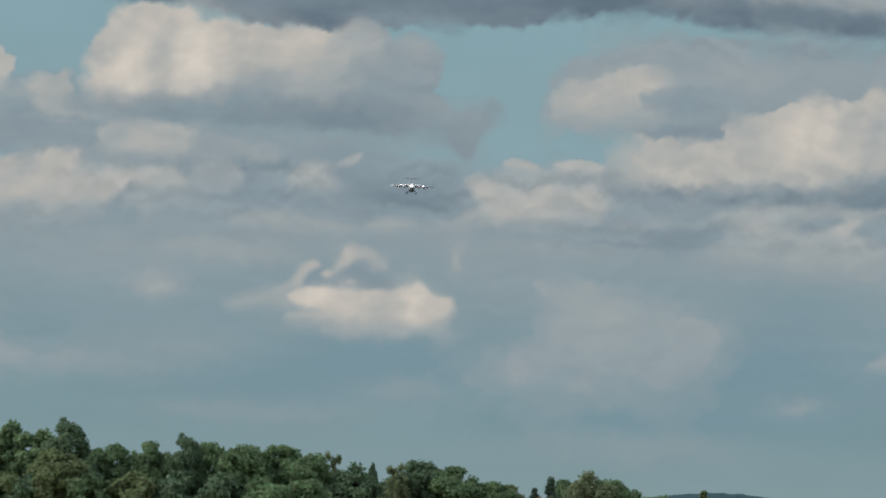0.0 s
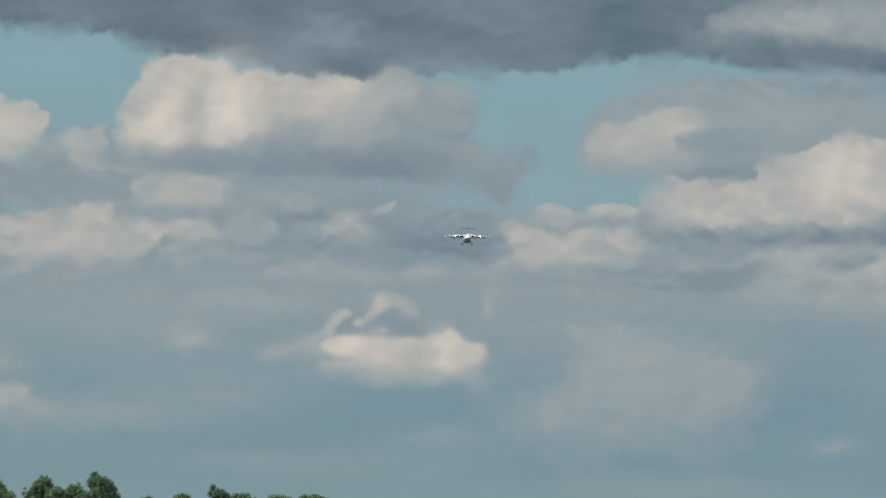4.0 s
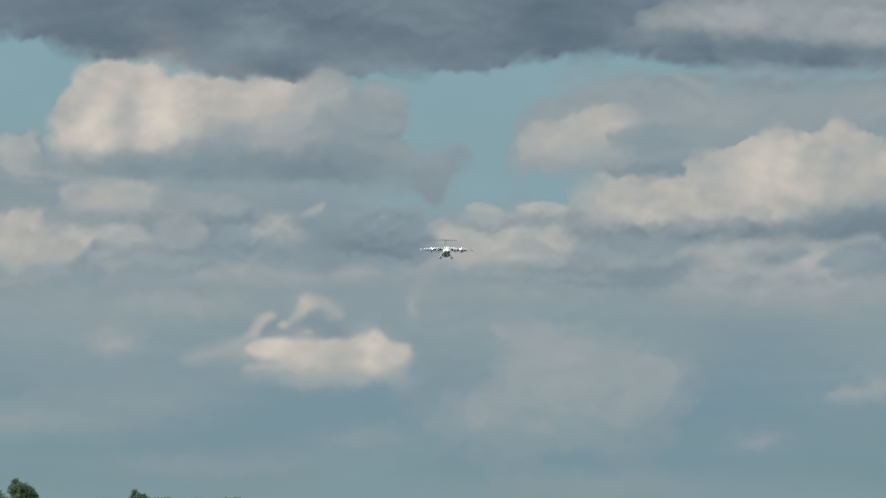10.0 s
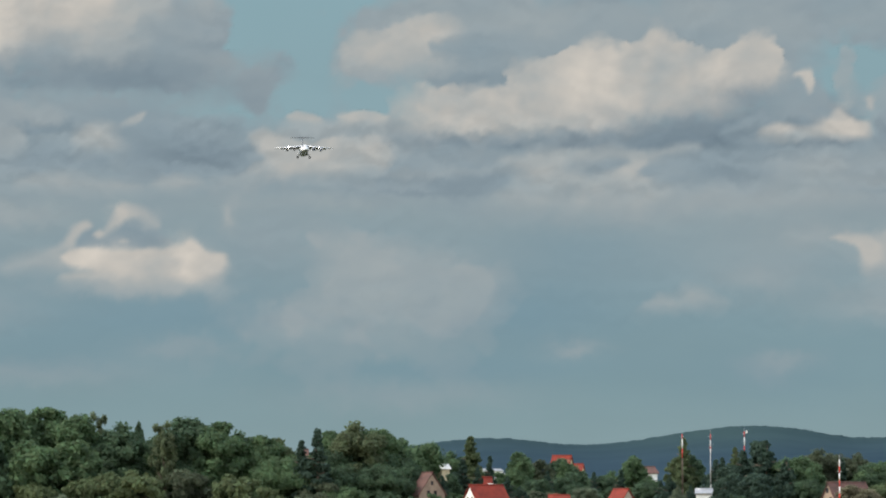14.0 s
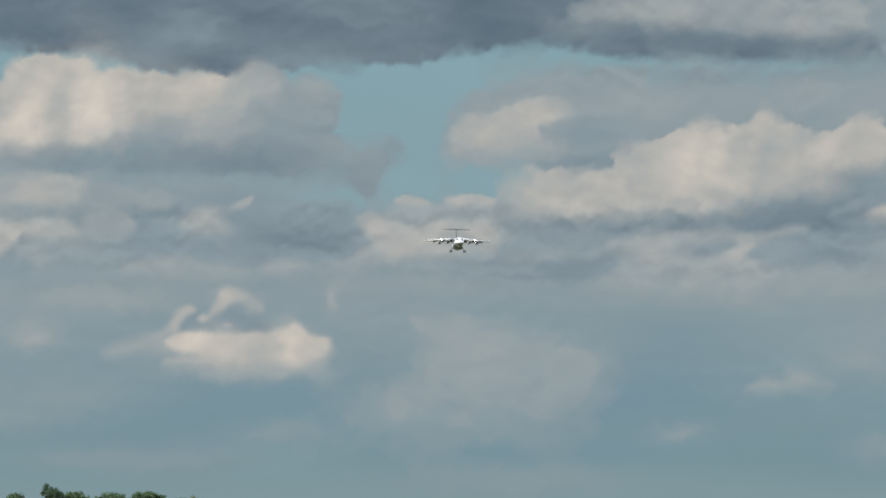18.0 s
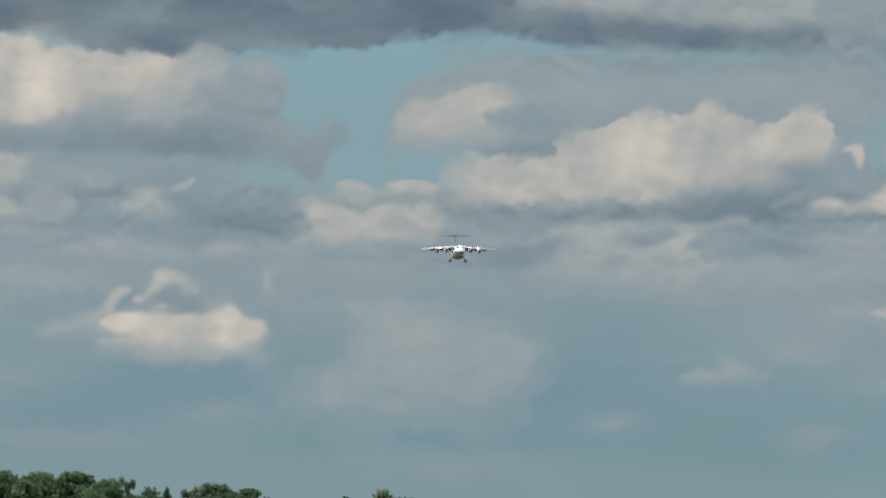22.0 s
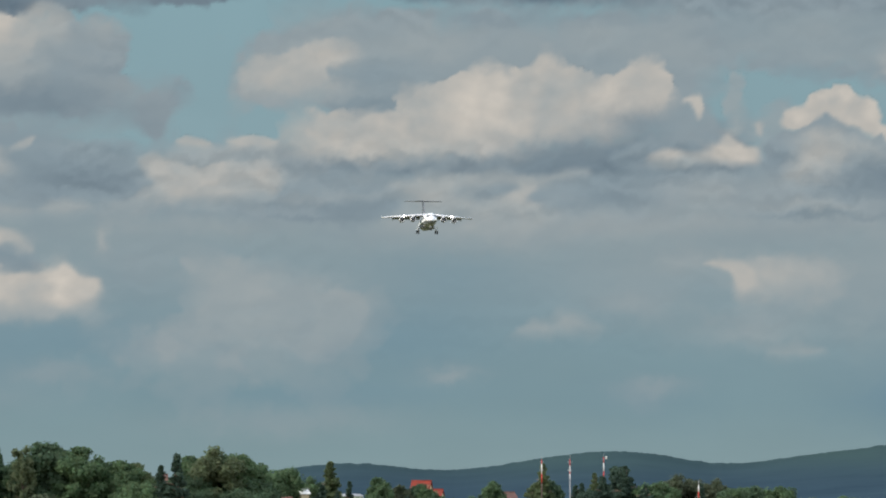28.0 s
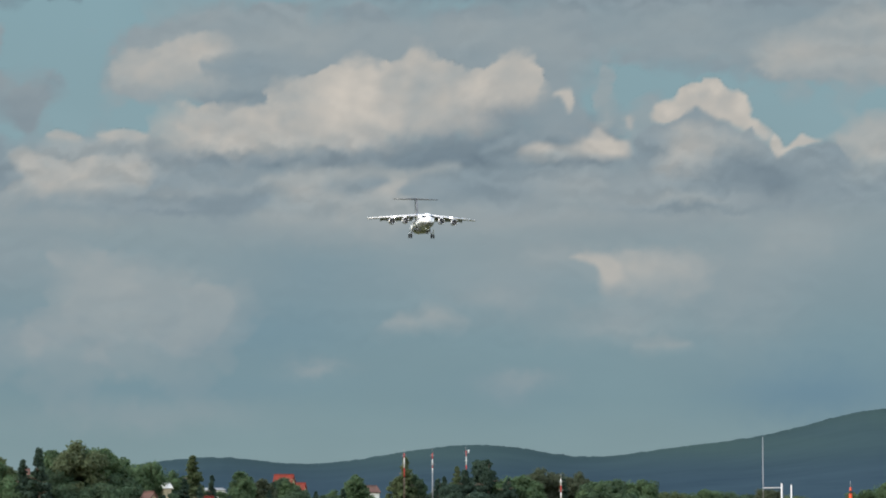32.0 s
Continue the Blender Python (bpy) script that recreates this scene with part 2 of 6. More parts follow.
def rounded(points, steps=4):
    """A closed, smooth line through the points."""
    p = np.array(points)
    a, c, d = np.roll(p, 1, 0), np.roll(p, -1, 0), np.roll(p, -2, 0)
    out = []
    for k in range(steps):
        u = k / steps
        out.append(0.5 * (2 * p + (c - a) * u + (2 * a - 5 * p + 4 * c - d) * u * u + (3 * p - a - 3 * c + d) * u ** 3))
    return np.stack(out, 1).reshape(-1, 2)


class CloudField:
    """The colour and cover of a stretch of sky over bearing and height, in degrees, filled from the back to the front."""

    def __init__(self, az, el):
        self.az, self.el = np.meshgrid(az, el)
        x, y = self.az, self.el
        self.wx = 0.16 * (fbm(x * 1.8, y * 2.4, 3) - 0.5) + 0.13 * (fbm(x * 6, y * 7, 5, 0.6) - 0.5)
        self.wy = 0.12 * (fbm(x * 1.8 + 31, y * 2.4 + 5, 3) - 0.5) + 0.10 * (fbm(x * 6 + 11, y * 7 + 47, 5, 0.6) - 0.5)
        self.billow = 0.62 - fbm(x * 3.6, y * 4.6, 4, 0.5, True)
        self.wisp = 0.35 + 2.2 * step_between(0.35, 0.75, fbm(x * 2.1 + 7, y * 2.6 + 19, 3))
        soft = fbm(x * 1.3 + 3, y * 1.9 + 8, 3, 0.45) - 0.5
        relief = fbm(x * 2.0, y * 2.4, 3, 0.4, True) - fbm((x - 0.09) * 2.0, (y + 0.12) * 2.4, 3, 0.4, True)
        self.body = 1.0 * soft + 0.8 * relief
        self.streak = fbm(x * 0.9, y * 2.6 + 4, 4, 0.45) - 0.5
        self.rgb = np.zeros(x.shape + (3,))
        self.cover = np.zeros(x.shape)

    def colour(self, tone, where):
        if isinstance(tone, tuple):
            return np.array(tone) * (1 + 0.06 * self.streak[where])[..., None]
        lit = np.clip(np.asarray(tone) - 1.2, 0, 1.5) / 1.5
        return shade(tone + lit * 0.9 * self.body[where] + (1 - lit) * 0.7 * self.streak[where])

    def lay(self, tone, where, a):
        """Composite a tone over what is there."""
        c = self.cover[where]
        full = a + c * (1 - a)
        share = (a / np.maximum(full, 1e-6))[..., None]
        self.rgb[where] += (self.colour(tone, where) - self.rgb[where]) * share
        self.cover[where] = full

    def bank(self, tone, crown, base, cover, points, ragged=1.0):
        """A cloud inside an outline; crown and base are how far its upper and lower edges feather."""
        line = rounded(points)
        reach = max(crown, base) * 1.5 + 0.15
        (x0, y0), (x1, y1) = line.min(0) - reach, line.max(0) + reach
        i = np.nonzero((self.az[0] > x0) & (self.az[0] < x1))[0]
        j = np.nonzero((self.el[:, 0] > y0) & (self.el[:, 0] < y1))[0]
        if not len(i) or not len(j):
            return
        where = (slice(j[0], j[-1] + 1), slice(i[0], i[-1] + 1))
        bend = ragged * min(1.0, 0.3 + 0.9 * (y1 - y0 - 2 * reach))
        x, y = self.az[where] + bend * self.wx[where], self.el[where] + bend * self.wy[where]
        away, inside = np.full(x.shape, 99.0), np.zeros(x.shape, bool)
        for (ax, ay), (bx, by) in zip(line, np.roll(line, -1, 0)):
            u, v = bx - ax, by - ay
            t = np.clip(((x - ax) * u + (y - ay) * v) / (u * u + v * v + 1e-12), 0, 1)
            away = np.minimum(away, (x - ax - t * u) ** 2 + (y - ay - t * v) ** 2)
            if ay != by:
                inside ^= ((ay > y) != (by > y)) & (x < ax + (y - ay) * u / v)
        depth = np.where(inside, 1, -1) * np.sqrt(away)
        low, high = line[:, 1].min(), line[:, 1].max()
        rise = (self.el[where] - low) / (high - low)
        feather = (1.7 * base + (1.5 * crown - 1.7 * base) * step_between(0.05, 0.6, rise)) * (1 + bend * (self.wisp[where] - 1))
        depth += bend * np.minimum(0.12, 0.05 + feather * 0.6) * self.billow[where]
        if not isinstance(tone, tuple):
            tone = tone - 0.55 * max(0.0, tone - 1.3) * step_between(0.42, -0.08, rise + 0.3 * self.body[where]) * min(1.0, (high - low) * 3)
        self.lay(tone, where, cover * step_between(-feather, feather, depth))

    def patch(self, tone, az, el, half_w, half_h, cover):
        """A soft lighter or darker stretch within the clouds that are there."""
        d = ((self.az + 1.5 * self.wx - az) / half_w) ** 2 + ((self.el + 1.5 * self.wy - el) / half_h) ** 2
        a = min(0.95, cover * 1.2) * np.exp(-0.8 * d)
        where = a > 0.01
        self.rgb[where] += (self.colour(tone, where) - self.rgb[where]) * a[where][:, None]

    def ripple(self, low, high, amount):
        """Small heaps and hollows, lit from above, between two heights."""
        x, y = self.az + 1.5 * self.wx, self.el + 1.5 * self.wy
        lift = fbm(x * 1.9 + 5, y * 4.2 + 2, 3, 0.45, True) - fbm(x * 1.9 + 5, (y + 0.09) * 4.2 + 2, 3, 0.45, True)
        band = step_between(low, low + 0.25, self.el) * step_between(high, high - 0.25, self.el)
        patchy = step_between(0.35, 0.65, fbm(x * 1.1 + 40, y * 1.8 + 3, 3))
        self.rgb *= 1 + (amount * band * (0.3 + 0.7 * patchy) * np.clip(lift * 4, -1, 1))[..., None] * np.array((1.08, 1.0, 0.92))


def shell(name, az, el, radius, field, see_through, label):
    """A stretch of a sphere round the camera that glows with the field's colours."""
    a, e = np.radians(field.az).ravel(), np.radians(field.el).ravel()
    co = np.stack([radius * np.cos(e) * np.sin(a), radius * np.cos(e) * np.cos(a), radius * np.sin(e)], 1)
    w, h = len(az), len(el)
    i = (np.arange(h - 1)[:, None] * w + np.arange(w - 1)[None, :]).ravel()
    loops = np.stack([i, i + w, i + w + 1, i + 1], 1).ravel()
    me = bpy.data.meshes.new(name)
    me.vertices.add(w * h)
    me.vertices.foreach_set("co", co.ravel())
    me.loops.add(len(loops))
    me.loops.foreach_set("vertex_index", loops)
    me.polygons.add(len(i))
    me.polygons.foreach_set("loop_start", np.arange(len(i)) * 4)
    me.update(calc_edges=True)
    layer = me.attributes.new("cloud", "FLOAT_COLOR", "POINT")
    layer.data.foreach_set("color", np.concatenate([field.rgb, field.cover[..., None]], 2).astype(np.float32).ravel())
    m = bpy.data.materials.new(name)
    m.use_nodes = True
    m.cycles.emission_sampling = "NONE"
    nt = m.node_tree
    nt.nodes.clear()
    att, em, out = nt.nodes.new("ShaderNodeAttribute"), nt.nodes.new("ShaderNodeEmission"), nt.nodes.new("ShaderNodeOutputMaterial")
    att.attribute_name = "cloud"
    nt.links.new(att.outputs["Color"], em.inputs["Color"])
    if see_through:
        clear, mix = nt.nodes.new("ShaderNodeBsdfTransparent"), nt.nodes.new("ShaderNodeMixShader")
        nt.links.new(att.outputs["Alpha"], mix.inputs[0])
        nt.links.new(clear.outputs[0], mix.inputs[1])
        nt.links.new(em.outputs[0], mix.inputs[2])
        nt.links.new(mix.outputs[0], out.inputs["Surface"])
    else:
        nt.links.new(em.outputs[0], out.inputs["Surface"])
    me.materials.append(m)
    ob = new(name, me)
    ob.location = EYE
    return tagged(ob, label, "sky", kind="structure")


def far_sky():
    """The hazy sky and the low, far clouds, which drift slowest."""
    az = np.concatenate([np.linspace(-32, -8.4, 60), np.arange(-8.38, 8.7, 0.022), np.linspace(8.72, 32, 60)])
    el = np.concatenate([np.linspace(-1.5, 0.35, 8), np.arange(0.37, 4.3, 0.022), np.linspace(4.32, 22, 60)])
    f = CloudField(az, el)
    up = (0.0, 0.6, 1.2, 1.8, 2.4, 3.0, 3.4, 3.8, 5.5, 12.0, 22.0)
    tones = (srgb(133, 154, 160), srgb(129, 152, 157), srgb(123, 148, 155), srgb(123, 148, 157), srgb(131, 151, 159), srgb(138, 154, 160), srgb(138, 156, 163), srgb(135, 162, 170),
             srgb(132, 163, 172), srgb(120, 150, 166), srgb(110, 142, 168))
    for k in range(3):
        f.rgb[..., k] = np.interp(f.el, up, [c[k] for c in tones])
    f.rgb *= (1 + 0.10 * (fbm(f.az * 0.6, f.el * 1.6, 4) - 0.5))[..., None]
    f.cover[:] = 1
    # wide veil in the middle, blue stretches round it
    f.patch(BLUE, 0.85, 1.89, 0.85, 0.34, 0.55)
    f.patch(BLUE, -2.51, 1.89, 1.48, 0.26, 0.50)
    f.patch(BLUE, -0.06, 1.32, 1.59, 0.18, 0.45)
    f.patch(BLUE, 1.31, 2.55, 0.62, 0.28, 0.30)
    f.patch(BLUE, -3.92, 1.49, 1.14, 0.23, 0.30)
    f.bank(1.80, 0.091, 0.284, 0.75, ((-1.99, 1.69), (-1.48, 2.06), (-1.25, 2.40), (-1.37, 2.71), (-0.86, 2.71), (-0.40, 2.54), (0.05, 2.40), (0.51, 2.29), (0.62, 2.06), (0.34, 1.72), (-0.23, 1.52), (-1.03, 1.49), (-1.59, 1.60)))
    f.patch(2.00, -1.54, 1.89, 0.34, 0.17, 0.30)
    f.patch(1.95, -0.34, 2.35, 0.79, 0.17, 0.30)
    # faint shreds
    f.patch(2.00, -5.15, 2.55, 0.23, 0.14, 0.50)
    f.patch(2.20, -2.13, 2.90, 0.09, 0.15, 0.55)
    f.patch(2.00, -4.36, 2.88, 0.51, 0.10, 0.40)
    f.patch(2.00, -3.62, 3.14, 0.79, 0.08, 0.40)
    f.patch(2.00, 1.05, 3.02, 0.68, 0.20, 0.40)
    f.patch(2.30, 2.01, 3.01, 0.28, 0.23, 0.45)
    f.patch(2.00, 2.92, 3.05, 0.68, 0.17, 0.50)
    f.patch(1.80, 3.19, 2.20, 0.34, 0.14, 0.40)
    f.patch(1.60, 3.24, 1.29, 0.23, 0.11, 0.40)
    f.patch(1.70, 1.34, 1.51, 0.23, 0.08, 0.50)
    f.patch(1.50, -2.66, 1.54, 0.40, 0.10, 0.40)
    f.patch(1.50, -4.59, 1.30, 0.62, 0.09, 0.35)
    f.patch(1.50, -0.39, 1.04, 0.96, 0.14, 0.35)
    f.patch(1.40, -1.80, 2.64, 0.34, 0.23, 0.40)
    f.patch(1.50, -5.16, 1.92, 0.68, 0.23, 0.30)
    f.patch(1.90, -1.06, 3.03, 0.68, 0.09, 0.35)
    f.bank(2.10, 0.045, 0.079, 0.60, ((2.00, 1.93), (2.17, 2.05), (2.37, 2.03), (2.49, 2.14), (2.68, 2.08), (2.85, 1.97), (2.57, 1.91), (2.28, 1.87)))
    # bright little cloud with a broken arch over it
    f.bank(2.20, 0.057, 0.079, 0.70, ((-4.45, 2.38), (-4.13, 2.49), (-3.91, 2.54), (-3.74, 2.51), (-3.62, 2.43), (-3.54, 2.34), (-3.79, 2.30), (-4.13, 2.32), (-4.36, 2.29)), 0.40)
    f.bank(0.95, 0.045, 0.034, 0.80, ((-3.71, 2.57), (-3.63, 2.71), (-3.54, 2.77), (-3.46, 2.68), (-3.31, 2.75), (-3.17, 2.84), (-3.00, 2.83), (-2.84, 2.73), (-2.74, 2.59), (-2.94, 2.54), (-3.34, 2.53), (-3.62, 2.53)), 0.40)
    f.bank(2.70, 0.028, 0.034, 0.90, ((-3.95, 2.51), (-3.80, 2.64), (-3.72, 2.77), (-3.59, 2.82), (-3.53, 2.77), (-3.62, 2.71), (-3.69, 2.63), (-3.73, 2.53)), 0.40)
    f.bank(2.50, 0.028, 0.034, 0.90, ((-3.46, 2.67), (-3.37, 2.79), (-3.31, 2.91), (-3.22, 2.99), (-3.10, 2.99), (-2.97, 2.94), (-2.84, 2.79), (-2.89, 2.75), (-3.04, 2.85), (-3.19, 2.84), (-3.30, 2.74), (-3.41, 2.66)), 0.40)
    f.patch(3.00, -3.21, 2.91, 0.10, 0.06, 0.70)
    f.patch(1.90, -2.91, 2.83, 0.09, 0.08, 0.50)
    f.bank(2.90, 0.023, 0.023, 0.80, ((-3.52, 2.69), (-3.45, 2.73), (-3.39, 2.70), (-3.45, 2.65)))
    f.bank(2.60, 0.017, 0.017, 0.60, ((-3.24, 2.61), (-3.20, 2.64), (-3.15, 2.62), (-3.20, 2.59)))
    f.bank(3.10, 0.028, 0.079, 1.00, ((-3.80, 2.49), (-3.69, 2.55), (-3.45, 2.55), (-3.11, 2.54), (-2.77, 2.55), (-2.63, 2.59), (-2.54, 2.64), (-2.45, 2.59), (-2.36, 2.51), (-2.19, 2.49), (-2.18, 2.35), (-2.27, 2.22), (-2.46, 2.16), (-2.77, 2.11), (-3.06, 2.18), (-3.34, 2.16), (-3.62, 2.20), (-3.81, 2.25), (-3.53, 2.32), (-3.76, 2.37), (-3.84, 2.44)), 0.40)
    f.patch(3.60, -3.54, 2.41, 0.18, 0.10, 0.60)
    f.patch(3.50, -3.27, 2.42, 0.19, 0.15, 0.60)
    f.patch(3.70, -2.61, 2.41, 0.12, 0.18, 0.65)
    f.patch(3.40, -2.40, 2.35, 0.14, 0.14, 0.50)
    f.patch(2.60, -2.84, 2.34, 0.14, 0.17, 0.50)
    f.patch(2.40, -3.06, 2.21, 0.23, 0.07, 0.50)
    f.patch(1.70, -3.23, 2.13, 0.74, 0.06, 0.40)
    f.patch(1.90, -2.26, 2.16, 0.17, 0.17, 0.40)
    # blushing cloud low to the right
    f.patch(BLUE, 6.48, 1.48, 0.96, 0.34, 0.50)
    f.patch(HORIZON_BLUE, 6.37, 1.20, 0.91, 0.26, 0.50)
    f.patch(BLUE, 3.36, 1.25, 0.91, 0.23, 0.30)
    f.patch(1.70, 5.58, 2.28, 0.62, 0.51, 0.40)
    f.patch(2.00, 6.20, 2.79, 0.40, 0.23, 0.40)
    f.patch(1.70, 3.36, 2.45, 0.68, 0.34, 0.30)
    f.patch(1.90, 3.76, 2.66, 0.26, 0.12, 0.50)
    f.bank(2.25, 0.057, 0.216, 0.70, ((3.98, 2.62), (4.27, 2.65), (4.78, 2.66), (5.12, 2.62), (5.29, 2.45), (5.12, 2.22), (4.67, 2.11), (4.33, 2.16), (4.26, 2.31), (4.20, 2.48), (4.10, 2.57)))
    f.patch(2.50, 4.50, 2.51, 0.28, 0.14, 0.50)
    f.patch(2.30, 5.01, 2.56, 0.28, 0.11, 0.50)
    f.bank(2.90, 0.028, 0.068, 0.80, ((3.90, 2.61), (4.04, 2.65), (4.27, 2.63), (4.41, 2.51), (4.44, 2.36), (4.30, 2.25), (4.22, 2.39), (4.16, 2.52), (4.04, 2.58)), 0.40)
    f.patch(1.80, 4.33, 1.94, 0.51, 0.16, 0.45)
    f.bank(2.00, 0.045, 0.068, 0.50, ((4.55, 1.71), (4.78, 1.78), (5.06, 1.76), (5.12, 1.70), (4.78, 1.66)))
    f.patch(1.60, 3.47, 1.37, 0.26, 0.08, 0.40)
    # cloud low to the left
    f.bank(2.50, 0.068, 0.142, 0.70, ((-7.50, 1.94), (-7.16, 1.97), (-6.94, 2.03), (-6.77, 2.00), (-6.73, 1.86), (-6.48, 1.78), (-6.82, 1.69), (-7.50, 1.69)))
    f.patch(2.00, -7.05, 2.26, 0.22, 0.14, 0.50)
    f.patch(1.75, -6.08, 1.73, 0.74, 0.14, 0.50)
    f.patch(2.00, -5.18, 2.51, 0.17, 0.12, 0.45)
    f.patch(2.00, -4.62, 2.91, 0.54, 0.10, 0.40)
    f.patch(1.70, -5.76, 2.78, 0.85, 0.23, 0.30)
    f.patch(1.70, -4.78, 1.92, 0.68, 0.14, 0.25)
    f.patch(1.50, -3.75, 1.28, 0.91, 0.14, 0.30)
    f.ripple(1.5, 3.4, 0.02)
    rnd = random.Random(2)
    for _ in range(60):
        x, y, w, h = rnd.choice((-1, 1)) * rnd.uniform(10.5, 30), rnd.uniform(2.5, 15), rnd.uniform(0.6, 2.4), rnd.uniform(0.3, 0.8)
        f.bank(rnd.uniform(1.5, 3.2), 0.08, 0.3, 0.9, ((x - w, y), (x - 0.5 * w, y + 0.7 * h), (x + 0.2 * w, y + h), (x + 0.8 * w, y + 0.4 * h), (x + w, y - 0.2 * h), (x, y - 0.3 * h)))
    return shell("sky_backdrop", az, el, 4885, f, False, "hazy grey-blue sky with far clouds low above the horizon")


def high_clouds():
    """The roof of dark cloud and the two high heaps under it, which drift fastest."""
    az, el = np.arange(-8.38, 8.9, 0.021), np.arange(3.5, 6.9, 0.021)
    f = CloudField(az, el)
    # roof of dark cloud
    f.bank(0.30, 0.057, 0.045, 1.00, ((-9.25, 6.74), (-5.84, 6.92), (-2.30, 6.86), (-2.29, 5.33), (-3.25, 5.17), (-3.77, 5.16), (-4.45, 5.26), (-4.57, 5.29), (-5.25, 5.37), (-5.54, 5.45), (-5.77, 5.56), (-6.39, 5.57), (-6.96, 5.60), (-9.22, 5.56)))
    f.bank(0.30, 0.057, 0.045, 1.00, ((-3.31, 7.59), (0.23, 7.57), (7.05, 7.44), (7.01, 5.25), (3.45, 5.24), (2.49, 5.25), (1.92, 5.26), (1.35, 5.26), (0.78, 5.29), (0.50, 5.33), (0.21, 5.37), (-0.24, 5.40), (-0.59, 5.36), (-0.99, 5.27), (-1.50, 5.23), (-1.84, 5.22), (-2.13, 5.20), (-2.36, 5.24), (-2.64, 5.25), (-2.81, 5.26), (-2.92, 5.12), (-3.10, 5.04), (-3.33, 5.09), (-3.61, 5.14), (-3.84, 5.32)))
    f.patch(0.15, -5.03, 5.55, 0.85, 0.20, 0.60)
    f.patch(0.90, -3.55, 5.58, 0.34, 0.16, 0.70)
    f.patch(0.80, -3.95, 5.39, 0.28, 0.11, 0.50)
    f.patch(0.90, -2.30, 5.33, 0.62, 0.08, 0.50)
    f.patch(0.25, -0.35, 5.59, 0.91, 0.23, 0.50)
    f.patch(0.20, -3.10, 5.18, 0.34, 0.12, 0.50)
    f.patch(0.70, -1.78, 5.65, 0.57, 0.28, 0.40)
    f.bank(1.90, 0.125, 0.142, 0.90, ((0.27, 5.75), (0.79, 5.97), (1.93, 6.07), (4.77, 6.14), (4.76, 5.52), (3.40, 5.53), (2.78, 5.48), (2.21, 5.53), (1.64, 5.58), (1.07, 5.62), (0.50, 5.65)))
    f.patch(2.30, 1.19, 5.74, 0.34, 0.14, 0.50)
    f.patch(2.30, 2.61, 5.58, 0.34, 0.16, 0.50)
    f.patch(2.20, 3.29, 5.71, 0.40, 0.17, 0.50)
    f.patch(1.50, 1.87, 5.73, 0.23, 0.23, 0.50)
    f.bank(0.30, 0.068, 0.057, 0.95, ((0.50, 5.57), (1.36, 5.52), (2.21, 5.47), (2.78, 5.45), (3.40, 5.50), (4.76, 5.48), (4.76, 5.17), (3.40, 5.21), (2.49, 5.22), (1.35, 5.25), (0.67, 5.28)))
    # shaded puffs at the left
    f.bank(0.75, 0.142, 0.085, 0.90, ((-7.39, 4.23), (-6.72, 4.30), (-6.38, 4.42), (-6.09, 4.25), (-5.86, 4.03), (-5.58, 4.06), (-5.24, 4.12), (-5.29, 3.87), (-5.91, 3.77), (-6.42, 3.80), (-6.94, 3.84), (-7.39, 3.82)))
    f.bank(1.20, 0.068, 0.114, 0.70, ((-6.49, 4.64), (-6.27, 4.59), (-5.73, 4.63), (-5.61, 4.26), (-5.63, 4.03), (-6.09, 4.08), (-6.43, 4.30)))
    f.bank(2.90, 0.028, 0.142, 0.95, ((-7.41, 5.08), (-7.07, 5.08), (-6.91, 5.00), (-6.85, 4.91), (-6.72, 4.85), (-6.53, 4.85), (-6.40, 4.75), (-6.40, 4.59), (-6.54, 4.40), (-6.83, 4.24), (-7.39, 4.17)))
    f.patch(3.50, -6.86, 4.58, 0.26, 0.23, 0.50)
    f.patch(2.20, -6.49, 4.70, 0.11, 0.11, 0.40)
    f.bank(2.30, 0.034, 0.114, 0.90, ((-6.26, 4.52), (-6.12, 4.60), (-5.95, 4.59), (-5.84, 4.64), (-5.78, 4.54), (-5.75, 4.31), (-5.61, 4.15), (-5.58, 4.00), (-5.80, 3.97), (-5.97, 4.08), (-6.15, 4.25), (-6.23, 4.39)))
    f.patch(2.70, -6.09, 4.49, 0.11, 0.08, 0.50)
    # great heap to the left
    f.bank(1.30, 0.057, 0.102, 1.00, ((-4.07, 4.19), (-3.78, 4.47), (-3.21, 4.87), (-2.93, 5.09), (-2.81, 5.22), (-2.70, 5.22), (-2.61, 5.10), (-2.53, 5.06), (-2.38, 5.16), (-2.24, 5.15), (-2.12, 5.03), (-2.05, 4.86), (-2.04, 4.68), (-2.11, 4.54), (-1.96, 4.52), (-1.85, 4.43), (-1.70, 4.48), (-1.57, 4.53), (-1.47, 4.41), (-1.50, 4.23), (-1.61, 4.11), (-1.69, 3.92), (-1.79, 3.84), (-1.91, 3.94), (-2.08, 4.03), (-2.65, 4.03), (-3.22, 4.06), (-4.35, 4.09), (-5.49, 4.10), (-6.85, 4.13), (-6.85, 4.22), (-5.49, 4.19)))
    f.patch(1.80, -2.30, 4.95, 0.20, 0.17, 0.60)
    f.patch(1.65, -2.13, 4.35, 0.26, 0.14, 0.60)
    f.patch(1.00, -1.55, 4.37, 0.09, 0.14, 0.50)
    f.patch(1.90, -2.73, 5.12, 0.11, 0.09, 0.60)
